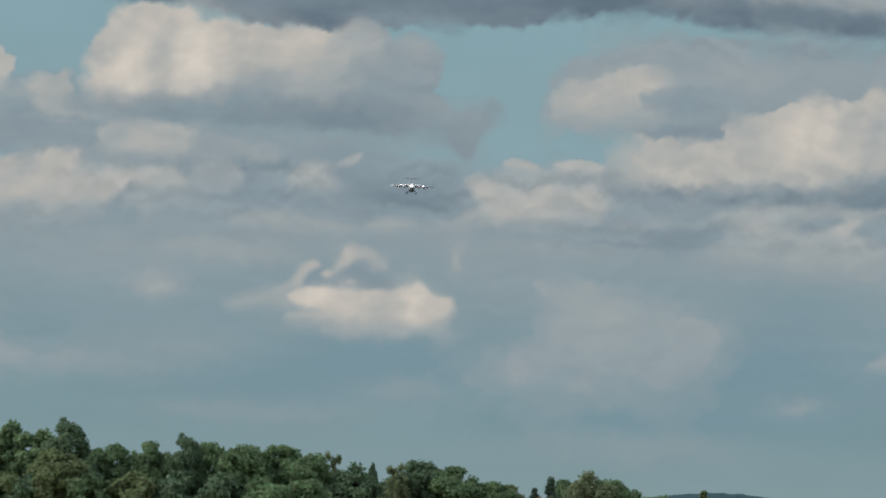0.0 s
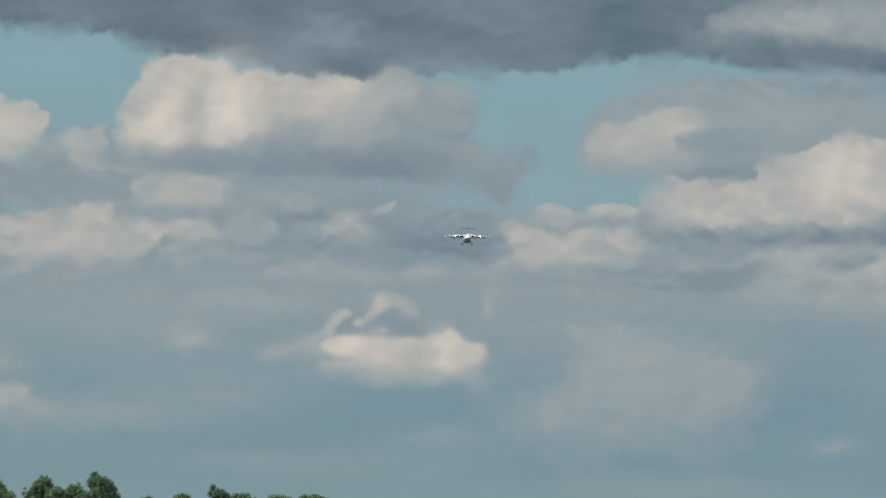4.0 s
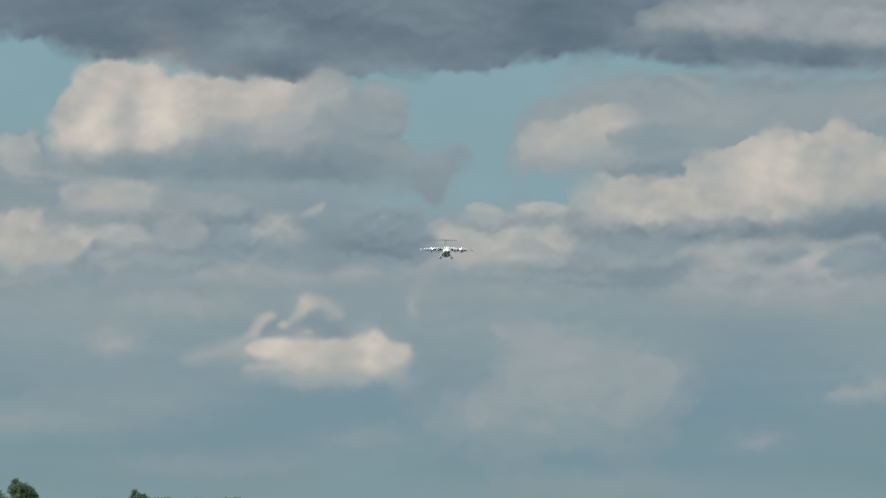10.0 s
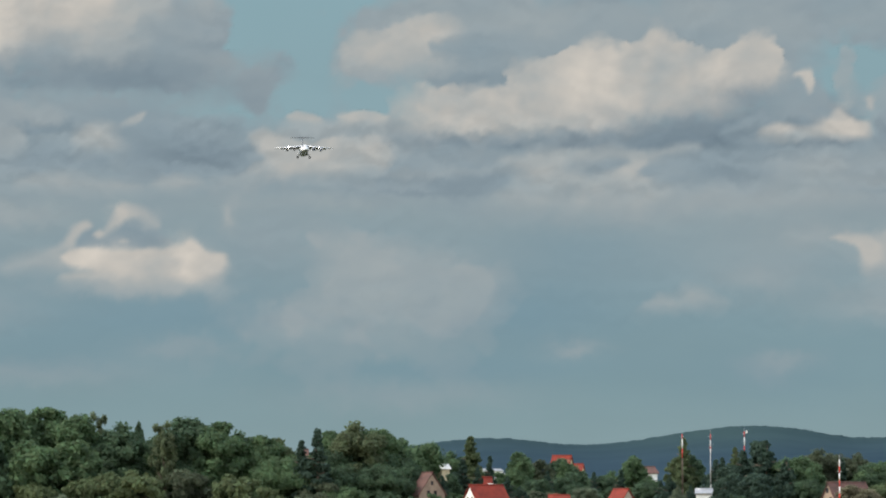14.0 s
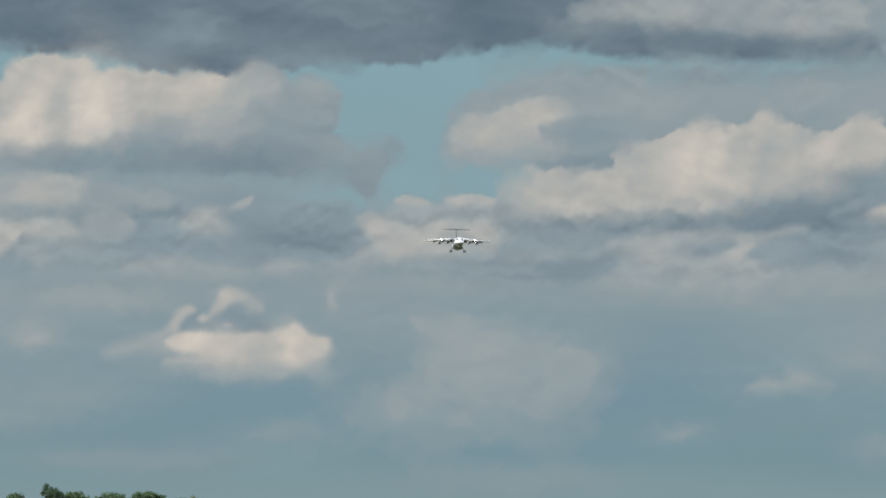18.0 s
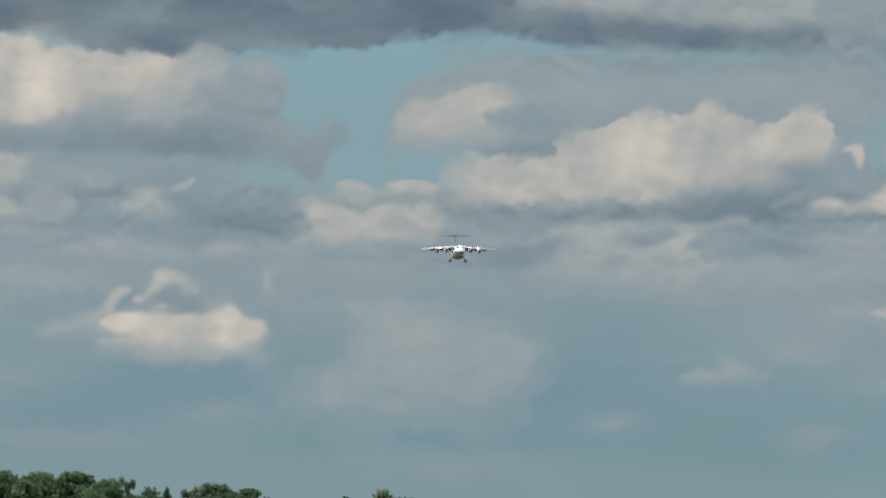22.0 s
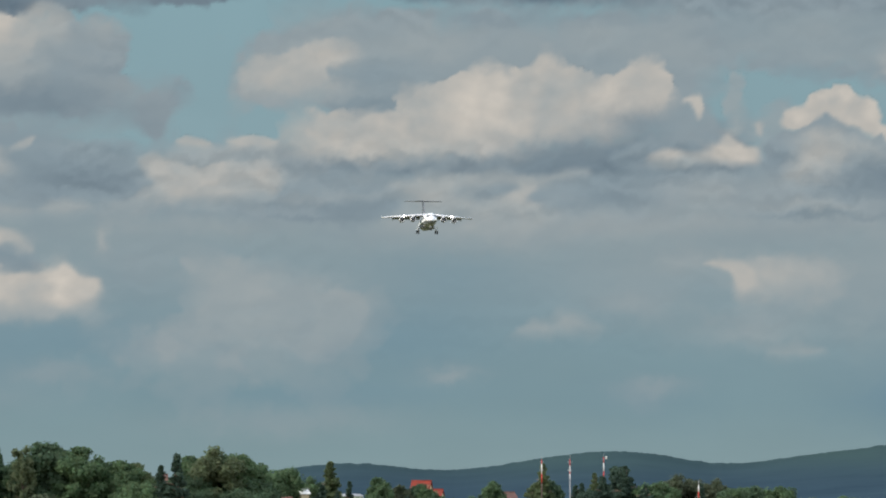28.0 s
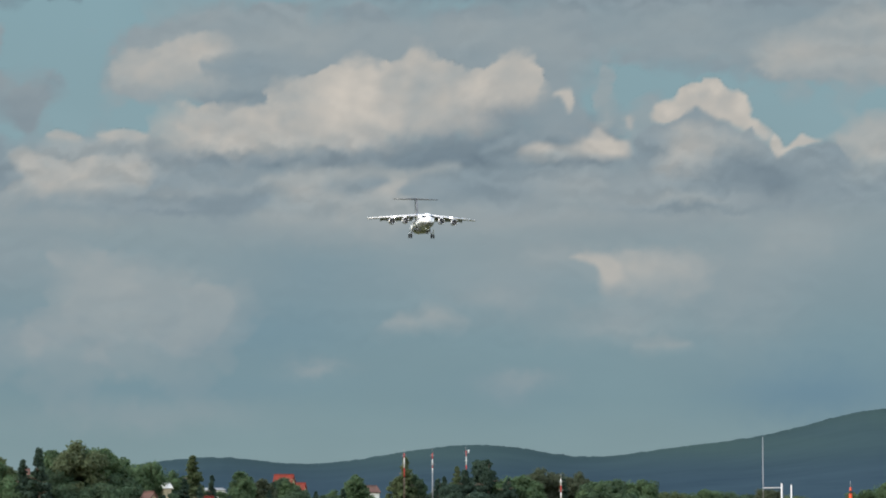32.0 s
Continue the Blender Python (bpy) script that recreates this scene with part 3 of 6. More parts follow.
    f.bank(2.75, 0.028, 0.114, 1.00, ((-5.69, 4.24), (-5.67, 4.58), (-5.65, 4.80), (-5.60, 4.99), (-5.47, 5.08), (-5.39, 5.21), (-5.30, 5.30), (-5.14, 5.35), (-4.85, 5.33), (-4.61, 5.31), (-4.54, 5.22), (-4.46, 5.18), (-4.41, 5.22), (-4.22, 5.21), (-3.94, 5.18), (-3.65, 5.14), (-3.31, 5.12), (-3.15, 5.11), (-3.01, 5.04), (-2.98, 4.87), (-3.08, 4.64), (-3.30, 4.38), (-3.76, 4.25), (-4.55, 4.20), (-5.24, 4.18)))
    f.patch(3.70, -5.23, 4.64, 0.22, 0.43, 0.75)
    f.patch(4.00, -4.54, 4.79, 0.24, 0.45, 0.85)
    f.patch(3.30, -4.88, 5.18, 0.37, 0.12, 0.60)
    f.patch(3.20, -5.53, 4.58, 0.10, 0.28, 0.50)
    f.patch(2.60, -4.89, 4.59, 0.09, 0.34, 0.60)
    f.patch(2.70, -3.99, 4.94, 0.28, 0.23, 0.60)
    f.patch(3.30, -3.54, 5.00, 0.20, 0.12, 0.50)
    f.patch(3.40, -2.94, 5.15, 0.12, 0.09, 0.60)
    f.patch(3.20, -3.22, 4.92, 0.26, 0.10, 0.50)
    f.patch(1.35, -3.84, 4.48, 0.48, 0.20, 0.90)
    f.patch(2.10, -3.25, 4.55, 0.28, 0.20, 0.60)
    f.patch(1.40, -2.82, 4.64, 0.20, 0.20, 0.60)
    f.patch(1.00, -4.27, 4.31, 1.25, 0.15, 0.60)
    f.patch(1.80, -3.19, 4.78, 0.23, 0.07, 0.30)
    f.patch(2.20, -5.53, 4.86, 0.09, 0.17, 0.40)
    f.bank(2.10, 0.040, 0.125, 0.80, ((-3.22, 5.06), (-3.15, 5.13), (-3.05, 5.21), (-2.94, 5.27), (-2.82, 5.25), (-2.74, 5.15), (-2.67, 5.01), (-2.74, 4.84), (-3.02, 4.81), (-3.19, 4.89)), 0.60)
    f.bank(0.75, 0.125, 0.040, 0.80, ((-5.81, 4.34), (-5.24, 4.39), (-4.56, 4.35), (-4.21, 4.32), (-3.76, 4.38), (-3.30, 4.35), (-2.84, 4.30), (-2.84, 4.15), (-3.76, 4.14), (-4.55, 4.14), (-5.24, 4.16)))
    f.patch(1.00, -2.76, 4.52, 0.20, 0.20, 0.60)
    f.patch(1.85, -3.04, 4.55, 0.20, 0.20, 0.50)
    f.patch(1.50, -3.78, 4.47, 0.17, 0.20, 0.50)
    f.patch(0.70, -2.99, 4.24, 1.14, 0.16, 0.70)
    f.patch(0.80, -2.30, 4.58, 0.34, 0.08, 0.40)
    f.patch(1.90, -2.30, 5.03, 0.14, 0.09, 0.50)
    f.patch(0.70, -1.85, 4.01, 0.23, 0.11, 0.40)
    # second heap to the right
    f.bank(1.40, 0.102, 0.068, 0.95, ((-0.93, 4.77), (-0.70, 4.95), (-0.36, 5.09), (-0.02, 5.20), (0.27, 5.23), (0.78, 5.21), (1.35, 5.20), (1.92, 5.21), (2.49, 5.16), (3.06, 5.23), (3.74, 5.22), (3.91, 4.80), (3.73, 4.12), (3.39, 3.93), (1.91, 3.89), (0.77, 3.90), (0.20, 3.99), (-0.08, 4.16), (-0.25, 4.22), (-0.59, 4.21), (-0.94, 4.25), (-1.06, 4.39), (-1.02, 4.60)))
    f.patch(0.85, 1.35, 5.06, 0.20, 0.08, 0.50)
    f.patch(1.90, 0.95, 4.86, 0.40, 0.14, 0.60)
    f.patch(1.00, 0.49, 4.50, 0.34, 0.16, 0.70)
    f.patch(0.75, 0.38, 4.25, 0.57, 0.06, 0.60)
    f.patch(1.80, 2.77, 4.90, 0.34, 0.17, 0.50)
    f.patch(0.90, 2.09, 5.11, 0.91, 0.09, 0.40)
    f.patch(1.80, -0.02, 5.07, 0.34, 0.09, 0.40)
    f.bank(2.45, 0.045, 0.079, 0.90, ((-1.01, 4.44), (-0.94, 4.59), (-0.76, 4.70), (-0.53, 4.75), (-0.36, 4.83), (-0.08, 4.89), (0.12, 4.86), (0.22, 4.77), (0.07, 4.69), (-0.03, 4.60), (-0.01, 4.48), (0.12, 4.38), (-0.02, 4.29), (-0.42, 4.25), (-0.82, 4.26), (-0.96, 4.33)))
    f.patch(3.10, -0.16, 4.74, 0.26, 0.09, 0.70)
    f.patch(2.80, -0.48, 4.51, 0.23, 0.14, 0.50)
    f.patch(1.70, -0.65, 4.27, 0.40, 0.05, 0.50)
    f.patch(2.20, -0.85, 4.51, 0.10, 0.14, 0.40)
    # cloud above the tower
    f.bank(1.20, 0.114, 0.085, 0.90, ((3.41, 6.25), (7.96, 6.23), (7.95, 4.37), (6.82, 4.32), (5.97, 4.32), (5.40, 4.41), (4.55, 4.48), (4.15, 4.58), (3.75, 4.72)))
    f.bank(2.10, 0.079, 0.102, 0.85, ((5.52, 4.52), (5.75, 4.72), (5.97, 4.86), (6.26, 5.06), (6.64, 5.08), (7.96, 5.10), (7.95, 4.31), (6.26, 4.33), (5.80, 4.39)))
    f.patch(2.50, 5.97, 4.63, 0.34, 0.18, 0.50)
    f.patch(2.40, 6.60, 4.77, 0.28, 0.23, 0.50)
    f.patch(1.70, 4.55, 4.89, 0.45, 0.14, 0.40)
    f.patch(1.80, 5.06, 4.66, 0.34, 0.11, 0.40)
    f.ripple(4.0, 5.4, 0.035)
    f.ripple(5.0, 6.6, 0.06)
    f.cover *= step_between(-8.38, -8.0, f.az) * step_between(8.85, 8.5, f.az) * step_between(6.88, 6.5, f.el)
    return shell("high_cloud_bank", az, el, 4820, f, True, "dark cloud roof above cumulus with sunlit crowns")


def low_clouds():
    """The broken band over the far sky, the long heap to the right and the tower behind it."""
    az, el = np.arange(-8.38, 8.7, 0.021), np.arange(2.6, 5.3, 0.021)
    f = CloudField(az, el)
    # the grey band
    f.bank(1.15, 0.079, 0.227, 0.95, ((-11.10, 4.12), (-7.19, 4.14), (-4.92, 4.13), (-3.79, 4.12), (-2.99, 4.08), (-2.65, 4.01), (-2.48, 3.94), (-2.31, 3.95), (-2.02, 3.89), (-1.85, 3.77), (-1.62, 3.80), (-1.17, 3.85), (-0.71, 3.85), (-0.37, 3.80), (0.20, 3.82), (2.48, 3.80), (4.74, 3.65), (6.98, 3.51), (6.98, 3.06), (3.42, 2.99), (1.33, 3.07), (-0.38, 3.06), (-2.08, 3.16), (-3.79, 3.14), (-5.49, 3.17), (-11.09, 3.17)))
    f.patch(CLEAR, -2.31, 3.94, 0.26, 0.07, 0.60)
    # left end of the band
    f.bank(2.40, 0.045, 0.148, 0.90, ((-5.61, 4.05), (-5.51, 4.11), (-5.33, 4.15), (-4.76, 4.13), (-4.64, 4.08), (-4.58, 3.93), (-4.75, 3.76), (-5.32, 3.74), (-5.56, 3.78)))
    f.patch(2.70, -5.04, 4.01, 0.28, 0.11, 0.40)
    f.bank(1.70, 0.045, 0.102, 0.75, ((-4.67, 4.02), (-4.53, 4.06), (-4.07, 4.00), (-3.79, 3.90), (-3.84, 3.78), (-4.30, 3.74), (-4.64, 3.75)))
    f.patch(CLEAR, -6.71, 3.77, 0.23, 0.06, 0.50)
    f.patch(0.50, -4.07, 3.74, 0.62, 0.05, 0.60)
    f.patch(0.70, -6.16, 3.09, 0.62, 0.05, 0.50)
    f.bank(2.55, 0.034, 0.170, 0.95, ((-9.28, 3.72), (-7.48, 3.69), (-6.85, 3.70), (-6.51, 3.79), (-6.32, 3.77), (-6.15, 3.82), (-5.86, 3.85), (-5.81, 3.74), (-5.75, 3.66), (-5.49, 3.69), (-5.19, 3.69), (-5.29, 3.47), (-5.57, 3.30), (-5.99, 3.18), (-6.67, 3.17), (-7.47, 3.24), (-9.27, 3.24)))
    f.patch(2.90, -6.00, 3.69, 0.23, 0.11, 0.50)
    f.patch(2.80, -6.40, 3.45, 0.45, 0.14, 0.40)
    f.patch(2.20, -6.91, 3.50, 0.23, 0.11, 0.40)
    f.bank(2.40, 0.045, 0.102, 0.85, ((-5.22, 3.68), (-5.04, 3.71), (-4.84, 3.70), (-4.74, 3.65), (-4.68, 3.55), (-4.86, 3.44), (-5.20, 3.46)))
    # middle of the band
    f.patch(0.70, -3.90, 3.75, 0.51, 0.06, 0.60)
    f.bank(2.00, 0.051, 0.102, 0.75, ((-4.70, 3.61), (-4.63, 3.71), (-4.55, 3.76), (-4.36, 3.80), (-4.19, 3.76), (-4.15, 3.62), (-4.21, 3.45), (-4.53, 3.47), (-4.67, 3.53)))
    f.bank(0.90, 0.125, 0.079, 0.70, ((-4.27, 3.45), (-3.96, 3.61), (-3.62, 3.51), (-3.22, 3.50), (-2.93, 3.68), (-2.54, 3.73), (-2.08, 3.72), (-1.85, 3.61), (-1.84, 3.44), (-2.01, 3.33), (-2.54, 3.27), (-3.11, 3.30), (-3.79, 3.27), (-4.07, 3.30)))
    f.patch(0.50, -2.25, 3.47, 0.34, 0.12, 0.50)
    f.patch(1.10, -2.76, 3.61, 0.23, 0.10, 0.50)
    f.bank(2.10, 0.051, 0.091, 0.80, ((-3.66, 3.69), (-3.53, 3.81), (-3.28, 3.79), (-3.20, 3.65), (-3.24, 3.51), (-3.56, 3.50), (-3.67, 3.59)))
    f.patch(2.50, -3.39, 3.70, 0.12, 0.07, 0.50)
    f.bank(2.50, 0.017, 0.023, 0.80, ((-3.18, 3.79), (-3.05, 3.89), (-2.94, 3.91), (-2.98, 3.83), (-3.10, 3.79)))
    f.bank(2.00, 0.045, 0.057, 0.70, ((-4.24, 3.21), (-3.79, 3.30), (-3.34, 3.22), (-2.99, 3.18), (-3.22, 3.12), (-4.02, 3.14)))
    f.bank(2.20, 0.045, 0.057, 0.70, ((-2.91, 3.18), (-2.77, 3.28), (-2.48, 3.26), (-2.39, 3.18), (-2.65, 3.12)))
    f.bank(1.80, 0.057, 0.102, 0.85, ((-1.57, 3.77), (-1.28, 3.82), (-0.83, 3.84), (-0.48, 3.84), (-0.34, 3.67), (-0.46, 3.46), (-1.00, 3.49), (-1.51, 3.61)))
    f.bank(2.50, 0.017, 0.045, 0.85, ((-1.51, 3.87), (-1.39, 3.92), (-1.25, 3.89), (-1.16, 3.84), (-1.27, 3.79), (-1.44, 3.82)))
    f.bank(2.50, 0.017, 0.045, 0.85, ((-1.01, 3.87), (-0.82, 3.91), (-0.60, 3.90), (-0.47, 3.84), (-0.65, 3.79), (-0.91, 3.80)))
    f.bank(1.15, 0.068, 0.051, 0.90, ((-0.46, 3.59), (-0.03, 3.62), (0.54, 3.56), (0.76, 3.47), (0.72, 3.30), (0.65, 3.16), (0.19, 3.07), (-0.49, 3.06), (-0.94, 3.14), (-1.01, 3.23), (-0.60, 3.29), (-0.43, 3.43)))
    f.patch(1.70, -0.09, 3.30, 0.68, 0.05, 0.50)
    f.patch(0.60, -0.20, 3.10, 0.74, 0.03, 0.50)
    f.patch(1.60, -0.37, 3.54, 0.17, 0.10, 0.50)
    f.bank(2.40, 0.028, 0.114, 0.95, ((-1.90, 3.69), (-1.75, 3.73), (-1.57, 3.68), (-1.40, 3.62), (-1.17, 3.64), (-0.94, 3.66), (-0.66, 3.69), (-0.46, 3.61), (-0.44, 3.43), (-0.61, 3.30), (-0.94, 3.27), (-1.29, 3.25), (-1.63, 3.24), (-1.91, 3.17), (-2.25, 3.15), (-2.08, 3.21), (-1.83, 3.35), (-1.79, 3.46), (-1.88, 3.57)))
    f.patch(2.90, -1.69, 3.56, 0.12, 0.14, 0.65)
    f.patch(2.80, -1.27, 3.49, 0.22, 0.10, 0.50)
    f.patch(2.70, -0.77, 3.57, 0.17, 0.07, 0.50)
    f.patch(2.20, -1.51, 3.61, 0.08, 0.06, 0.50)
    f.patch(2.00, -1.00, 3.38, 0.28, 0.06, 0.50)
    f.bank(2.20, 0.057, 0.216, 0.85, ((0.83, 3.41), (1.05, 3.51), (1.28, 3.55), (1.62, 3.55), (2.08, 3.54), (2.14, 3.35), (2.09, 3.12), (1.92, 2.94), (1.33, 3.05), (0.93, 3.18)))
    f.patch(2.50, 2.00, 3.26, 0.17, 0.28, 0.50)
    f.patch(2.40, 1.05, 3.36, 0.17, 0.14, 0.50)
    f.bank(0.85, 0.034, 0.034, 0.85, ((1.30, 3.39), (1.49, 3.46), (1.85, 3.43), (1.93, 3.37), (1.69, 3.33), (1.39, 3.31)))
    f.bank(0.95, 0.057, 0.057, 0.85, ((2.02, 3.29), (2.24, 3.41), (2.47, 3.46), (2.93, 3.48), (3.43, 3.50), (4.17, 3.44), (4.17, 3.24), (3.04, 3.21), (2.47, 3.19), (2.16, 3.22)))
    f.patch(1.60, 2.93, 3.39, 0.34, 0.05, 0.40)
    f.bank(2.00, 0.102, 0.199, 0.50, ((0.65, 3.12), (1.90, 3.05), (2.58, 3.10), (3.72, 3.15), (5.29, 3.08), (5.29, 2.94), (2.47, 2.83), (1.61, 2.89), (0.76, 2.95)))
    # long heap to the right
    f.bank(0.50, 0.114, 0.051, 0.95, ((-0.44, 3.76), (0.20, 3.72), (1.34, 3.70), (2.19, 3.76), (2.87, 3.88), (3.39, 3.98), (4.18, 4.03), (4.17, 3.57), (3.04, 3.53), (2.19, 3.51), (1.05, 3.52), (-0.09, 3.58), (-0.38, 3.62)))
    f.bank(2.65, 0.034, 0.114, 1.00, ((-0.39, 3.88), (-0.36, 4.04), (-0.23, 4.13), (-0.02, 4.16), (0.20, 4.18), (0.49, 4.16), (0.67, 4.17), (0.71, 4.29), (0.88, 4.39), (1.12, 4.44), (1.32, 4.54), (1.49, 4.62), (1.69, 4.64), (1.86, 4.60), (2.06, 4.65), (2.17, 4.77), (2.34, 4.68), (2.54, 4.61), (2.77, 4.50), (3.00, 4.56), (3.14, 4.68), (3.28, 4.71), (3.40, 4.61), (3.49, 4.35), (3.42, 4.07), (3.22, 3.91), (2.87, 3.79), (2.48, 3.72), (2.08, 3.71), (1.62, 3.68), (1.05, 3.65), (0.48, 3.64), (-0.03, 3.65), (-0.32, 3.73)))
    f.patch(3.50, 1.52, 4.15, 0.35, 0.33, 0.75)
    f.patch(3.40, 1.26, 3.94, 0.26, 0.19, 0.60)
    f.patch(3.10, 0.71, 3.90, 0.54, 0.14, 0.60)
    f.patch(3.10, 1.70, 4.52, 0.28, 0.10, 0.60)
    f.patch(3.10, -0.05, 3.98, 0.19, 0.20, 0.70)
    f.patch(3.20, 2.91, 4.22, 0.28, 0.20, 0.65)
    f.patch(3.10, 3.31, 4.57, 0.24, 0.11, 0.60)
    f.patch(3.00, 2.20, 4.57, 0.17, 0.14, 0.50)
    f.patch(2.00, -0.23, 3.91, 0.05, 0.18, 0.50)
    f.patch(2.10, 0.94, 4.25, 0.24, 0.08, 0.60)
    f.patch(2.20, 2.45, 4.02, 0.28, 0.16, 0.50)
    f.patch(0.80, 2.36, 3.75, 0.85, 0.12, 0.80)
    f.patch(0.90, 1.05, 3.63, 1.48, 0.07, 0.50)
    f.patch(0.70, 3.30, 3.96, 0.51, 0.17, 0.80)
    f.patch(2.30, 2.57, 4.45, 0.20, 0.11, 0.50)
    f.patch(2.90, 0.26, 3.88, 0.54, 0.14, 0.60)
    f.patch(2.90, 1.23, 3.82, 0.62, 0.09, 0.50)
    f.patch(2.50, 1.97, 4.34, 0.14, 0.23, 0.40)
    # shreds beside it
    f.bank(1.20, 0.068, 0.068, 0.85, ((3.55, 4.21), (3.83, 4.22), (3.96, 4.04), (4.01, 3.78), (3.49, 3.77), (3.27, 3.70), (2.87, 3.67), (3.15, 3.86), (3.38, 3.97)))
    f.bank(3.10, 0.017, 0.023, 0.95, ((3.60, 4.27), (3.75, 4.30), (3.81, 4.21), (3.77, 4.06), (3.71, 4.15), (3.65, 4.23)))
    f.bank(1.80, 0.045, 0.045, 0.75, ((4.02, 4.35), (4.11, 4.56), (4.20, 4.51), (4.18, 4.27), (4.24, 4.05), (4.30, 3.98), (4.39, 4.01), (4.39, 3.89), (4.29, 3.82), (4.16, 3.87), (4.08, 4.01), (3.99, 4.16)))
    f.patch(2.40, 4.12, 3.98, 0.09, 0.06, 0.50)
    f.bank(2.90, 0.028, 0.045, 0.95, ((3.28, 3.72), (3.44, 3.77), (3.66, 3.72), (3.83, 3.75), (3.94, 3.82), (4.03, 3.91), (4.13, 3.84), (4.23, 3.78), (4.36, 3.77), (4.34, 3.63), (4.06, 3.61), (3.78, 3.62), (3.49, 3.59), (3.28, 3.62)), 0.40)
    f.patch(3.30, 4.03, 3.76, 0.14, 0.07, 0.60)
    f.patch(2.40, 3.72, 3.63, 0.28, 0.03, 0.50)
    f.bank(3.00, 0.017, 0.017, 0.90, ((4.33, 4.01), (4.39, 4.02), (4.40, 3.89), (4.35, 3.91)))
    f.patch(1.00, 4.22, 3.90, 0.07, 0.04, 0.70)
    f.patch(0.90, 3.89, 3.90, 0.11, 0.07, 0.40)
    f.bank(1.50, 0.057, 0.079, 0.75, ((4.35, 3.95), (4.43, 4.18), (4.60, 4.27), (4.72, 4.18), (4.69, 3.93), (4.52, 3.76), (4.35, 3.64)))
    # the tower
    f.bank(2.20, 0.057, 0.136, 0.90, ((6.36, 3.74), (6.51, 3.91), (6.68, 4.00), (7.47, 4.04), (7.47, 3.49), (6.68, 3.48), (6.40, 3.57)))
    f.patch(2.80, 6.76, 3.69, 0.24, 0.14, 0.60)
    f.bank(3.00, 0.017, 0.034, 1.00, ((4.59, 3.97), (4.61, 4.10), (4.65, 4.16), (4.71, 4.20), (4.80, 4.21), (4.84, 4.27), (4.90, 4.32), (4.97, 4.36), (5.06, 4.35), (5.11, 4.39), (5.23, 4.40), (5.30, 4.34), (5.40, 4.29), (5.48, 4.28), (5.55, 4.18), (5.60, 4.09), (5.59, 4.01), (5.69, 3.95), (5.78, 3.86), (5.75, 3.74), (5.65, 3.78), (5.54, 3.83), (5.37, 3.89), (5.14, 3.98), (4.97, 4.00), (4.83, 3.95), (4.71, 3.94)), 0.70)
    f.patch(3.60, 5.16, 4.27, 0.14, 0.06, 0.70)
    f.patch(2.60, 5.06, 4.21, 0.05, 0.05, 0.50)
    f.patch(3.60, 4.98, 4.29, 0.05, 0.04, 0.50)
    f.patch(2.70, 5.37, 4.22, 0.05, 0.05, 0.50)
    f.patch(3.50, 5.26, 4.32, 0.05, 0.03, 0.50)
    f.patch(2.70, 4.86, 4.14, 0.05, 0.05, 0.50)
    f.patch(2.70, 5.30, 4.11, 0.07, 0.09, 0.60)
    f.patch(3.50, 4.76, 4.11, 0.08, 0.06, 0.60)
    f.patch(2.90, 4.95, 4.22, 0.06, 0.05, 0.50)
    f.patch(3.00, 5.48, 4.04, 0.09, 0.10, 0.60)
    f.patch(3.50, 5.47, 4.21, 0.06, 0.05, 0.50)
    f.patch(2.80, 4.70, 4.01, 0.06, 0.03, 0.50)
    f.patch(3.80, 5.64, 3.90, 0.06, 0.06, 0.50)
    f.bank(3.00, 0.017, 0.023, 0.95, ((5.76, 3.74), (5.81, 3.84), (5.87, 3.78), (5.92, 3.70), (6.00, 3.76), (6.08, 3.84), (6.14, 3.81), (6.21, 3.78), (6.29, 3.76), (6.17, 3.72), (6.02, 3.69), (5.92, 3.62), (5.85, 3.57), (5.79, 3.66)), 0.40)
    f.bank(1.20, 0.017, 0.125, 1.00, ((4.38, 3.56), (4.43, 3.80), (4.55, 3.92), (4.72, 3.94), (4.86, 3.99), (4.94, 4.06), (5.02, 4.13), (5.09, 4.07), (5.20, 3.99), (5.34, 3.94), (5.46, 3.86), (5.53, 3.86), (5.60, 3.90), (5.67, 3.78), (5.78, 3.71), (5.85, 3.58), (6.00, 3.68), (6.17, 3.72), (6.34, 3.75), (6.51, 3.64), (6.59, 3.47), (5.99, 3.34), (5.94, 3.17), (5.77, 3.11), (5.20, 3.07), (4.63, 3.06), (4.29, 3.12), (4.38, 3.36)), 0.60)
    f.bank(2.10, 0.045, 0.136, 0.85, ((4.62, 3.46), (4.71, 3.74), (4.80, 3.89), (4.93, 3.94), (5.14, 3.91), (5.33, 3.78), (5.21, 3.63), (5.14, 3.49), (4.92, 3.38), (4.73, 3.38)))
    f.patch(2.70, 4.94, 3.73, 0.19, 0.17, 0.60)
    f.patch(2.30, 5.12, 3.84, 0.10, 0.08, 0.50)
    f.patch(2.00, 5.40, 3.77, 0.19, 0.09, 0.60)
    f.patch(2.40, 4.77, 3.50, 0.14, 0.09, 0.40)
    f.patch(0.60, 5.46, 3.47, 0.37, 0.12, 0.70)
    f.patch(0.50, 5.82, 3.30, 0.23, 0.14, 0.60)
    f.patch(0.80, 4.55, 3.61, 0.11, 0.14, 0.50)
    f.patch(1.80, 4.86, 3.19, 0.54, 0.05, 0.60)
    f.patch(0.70, 4.92, 3.09, 0.68, 0.03, 0.60)
    f.patch(0.80, 5.20, 3.35, 0.34, 0.06, 0.40)
    # band under the tower
    f.bank(1.90, 0.045, 0.079, 0.70, ((0.59, 3.41), (0.76, 3.47), (0.99, 3.49), (1.33, 3.52), (1.44, 3.41), (1.22, 3.34), (0.76, 3.31)))
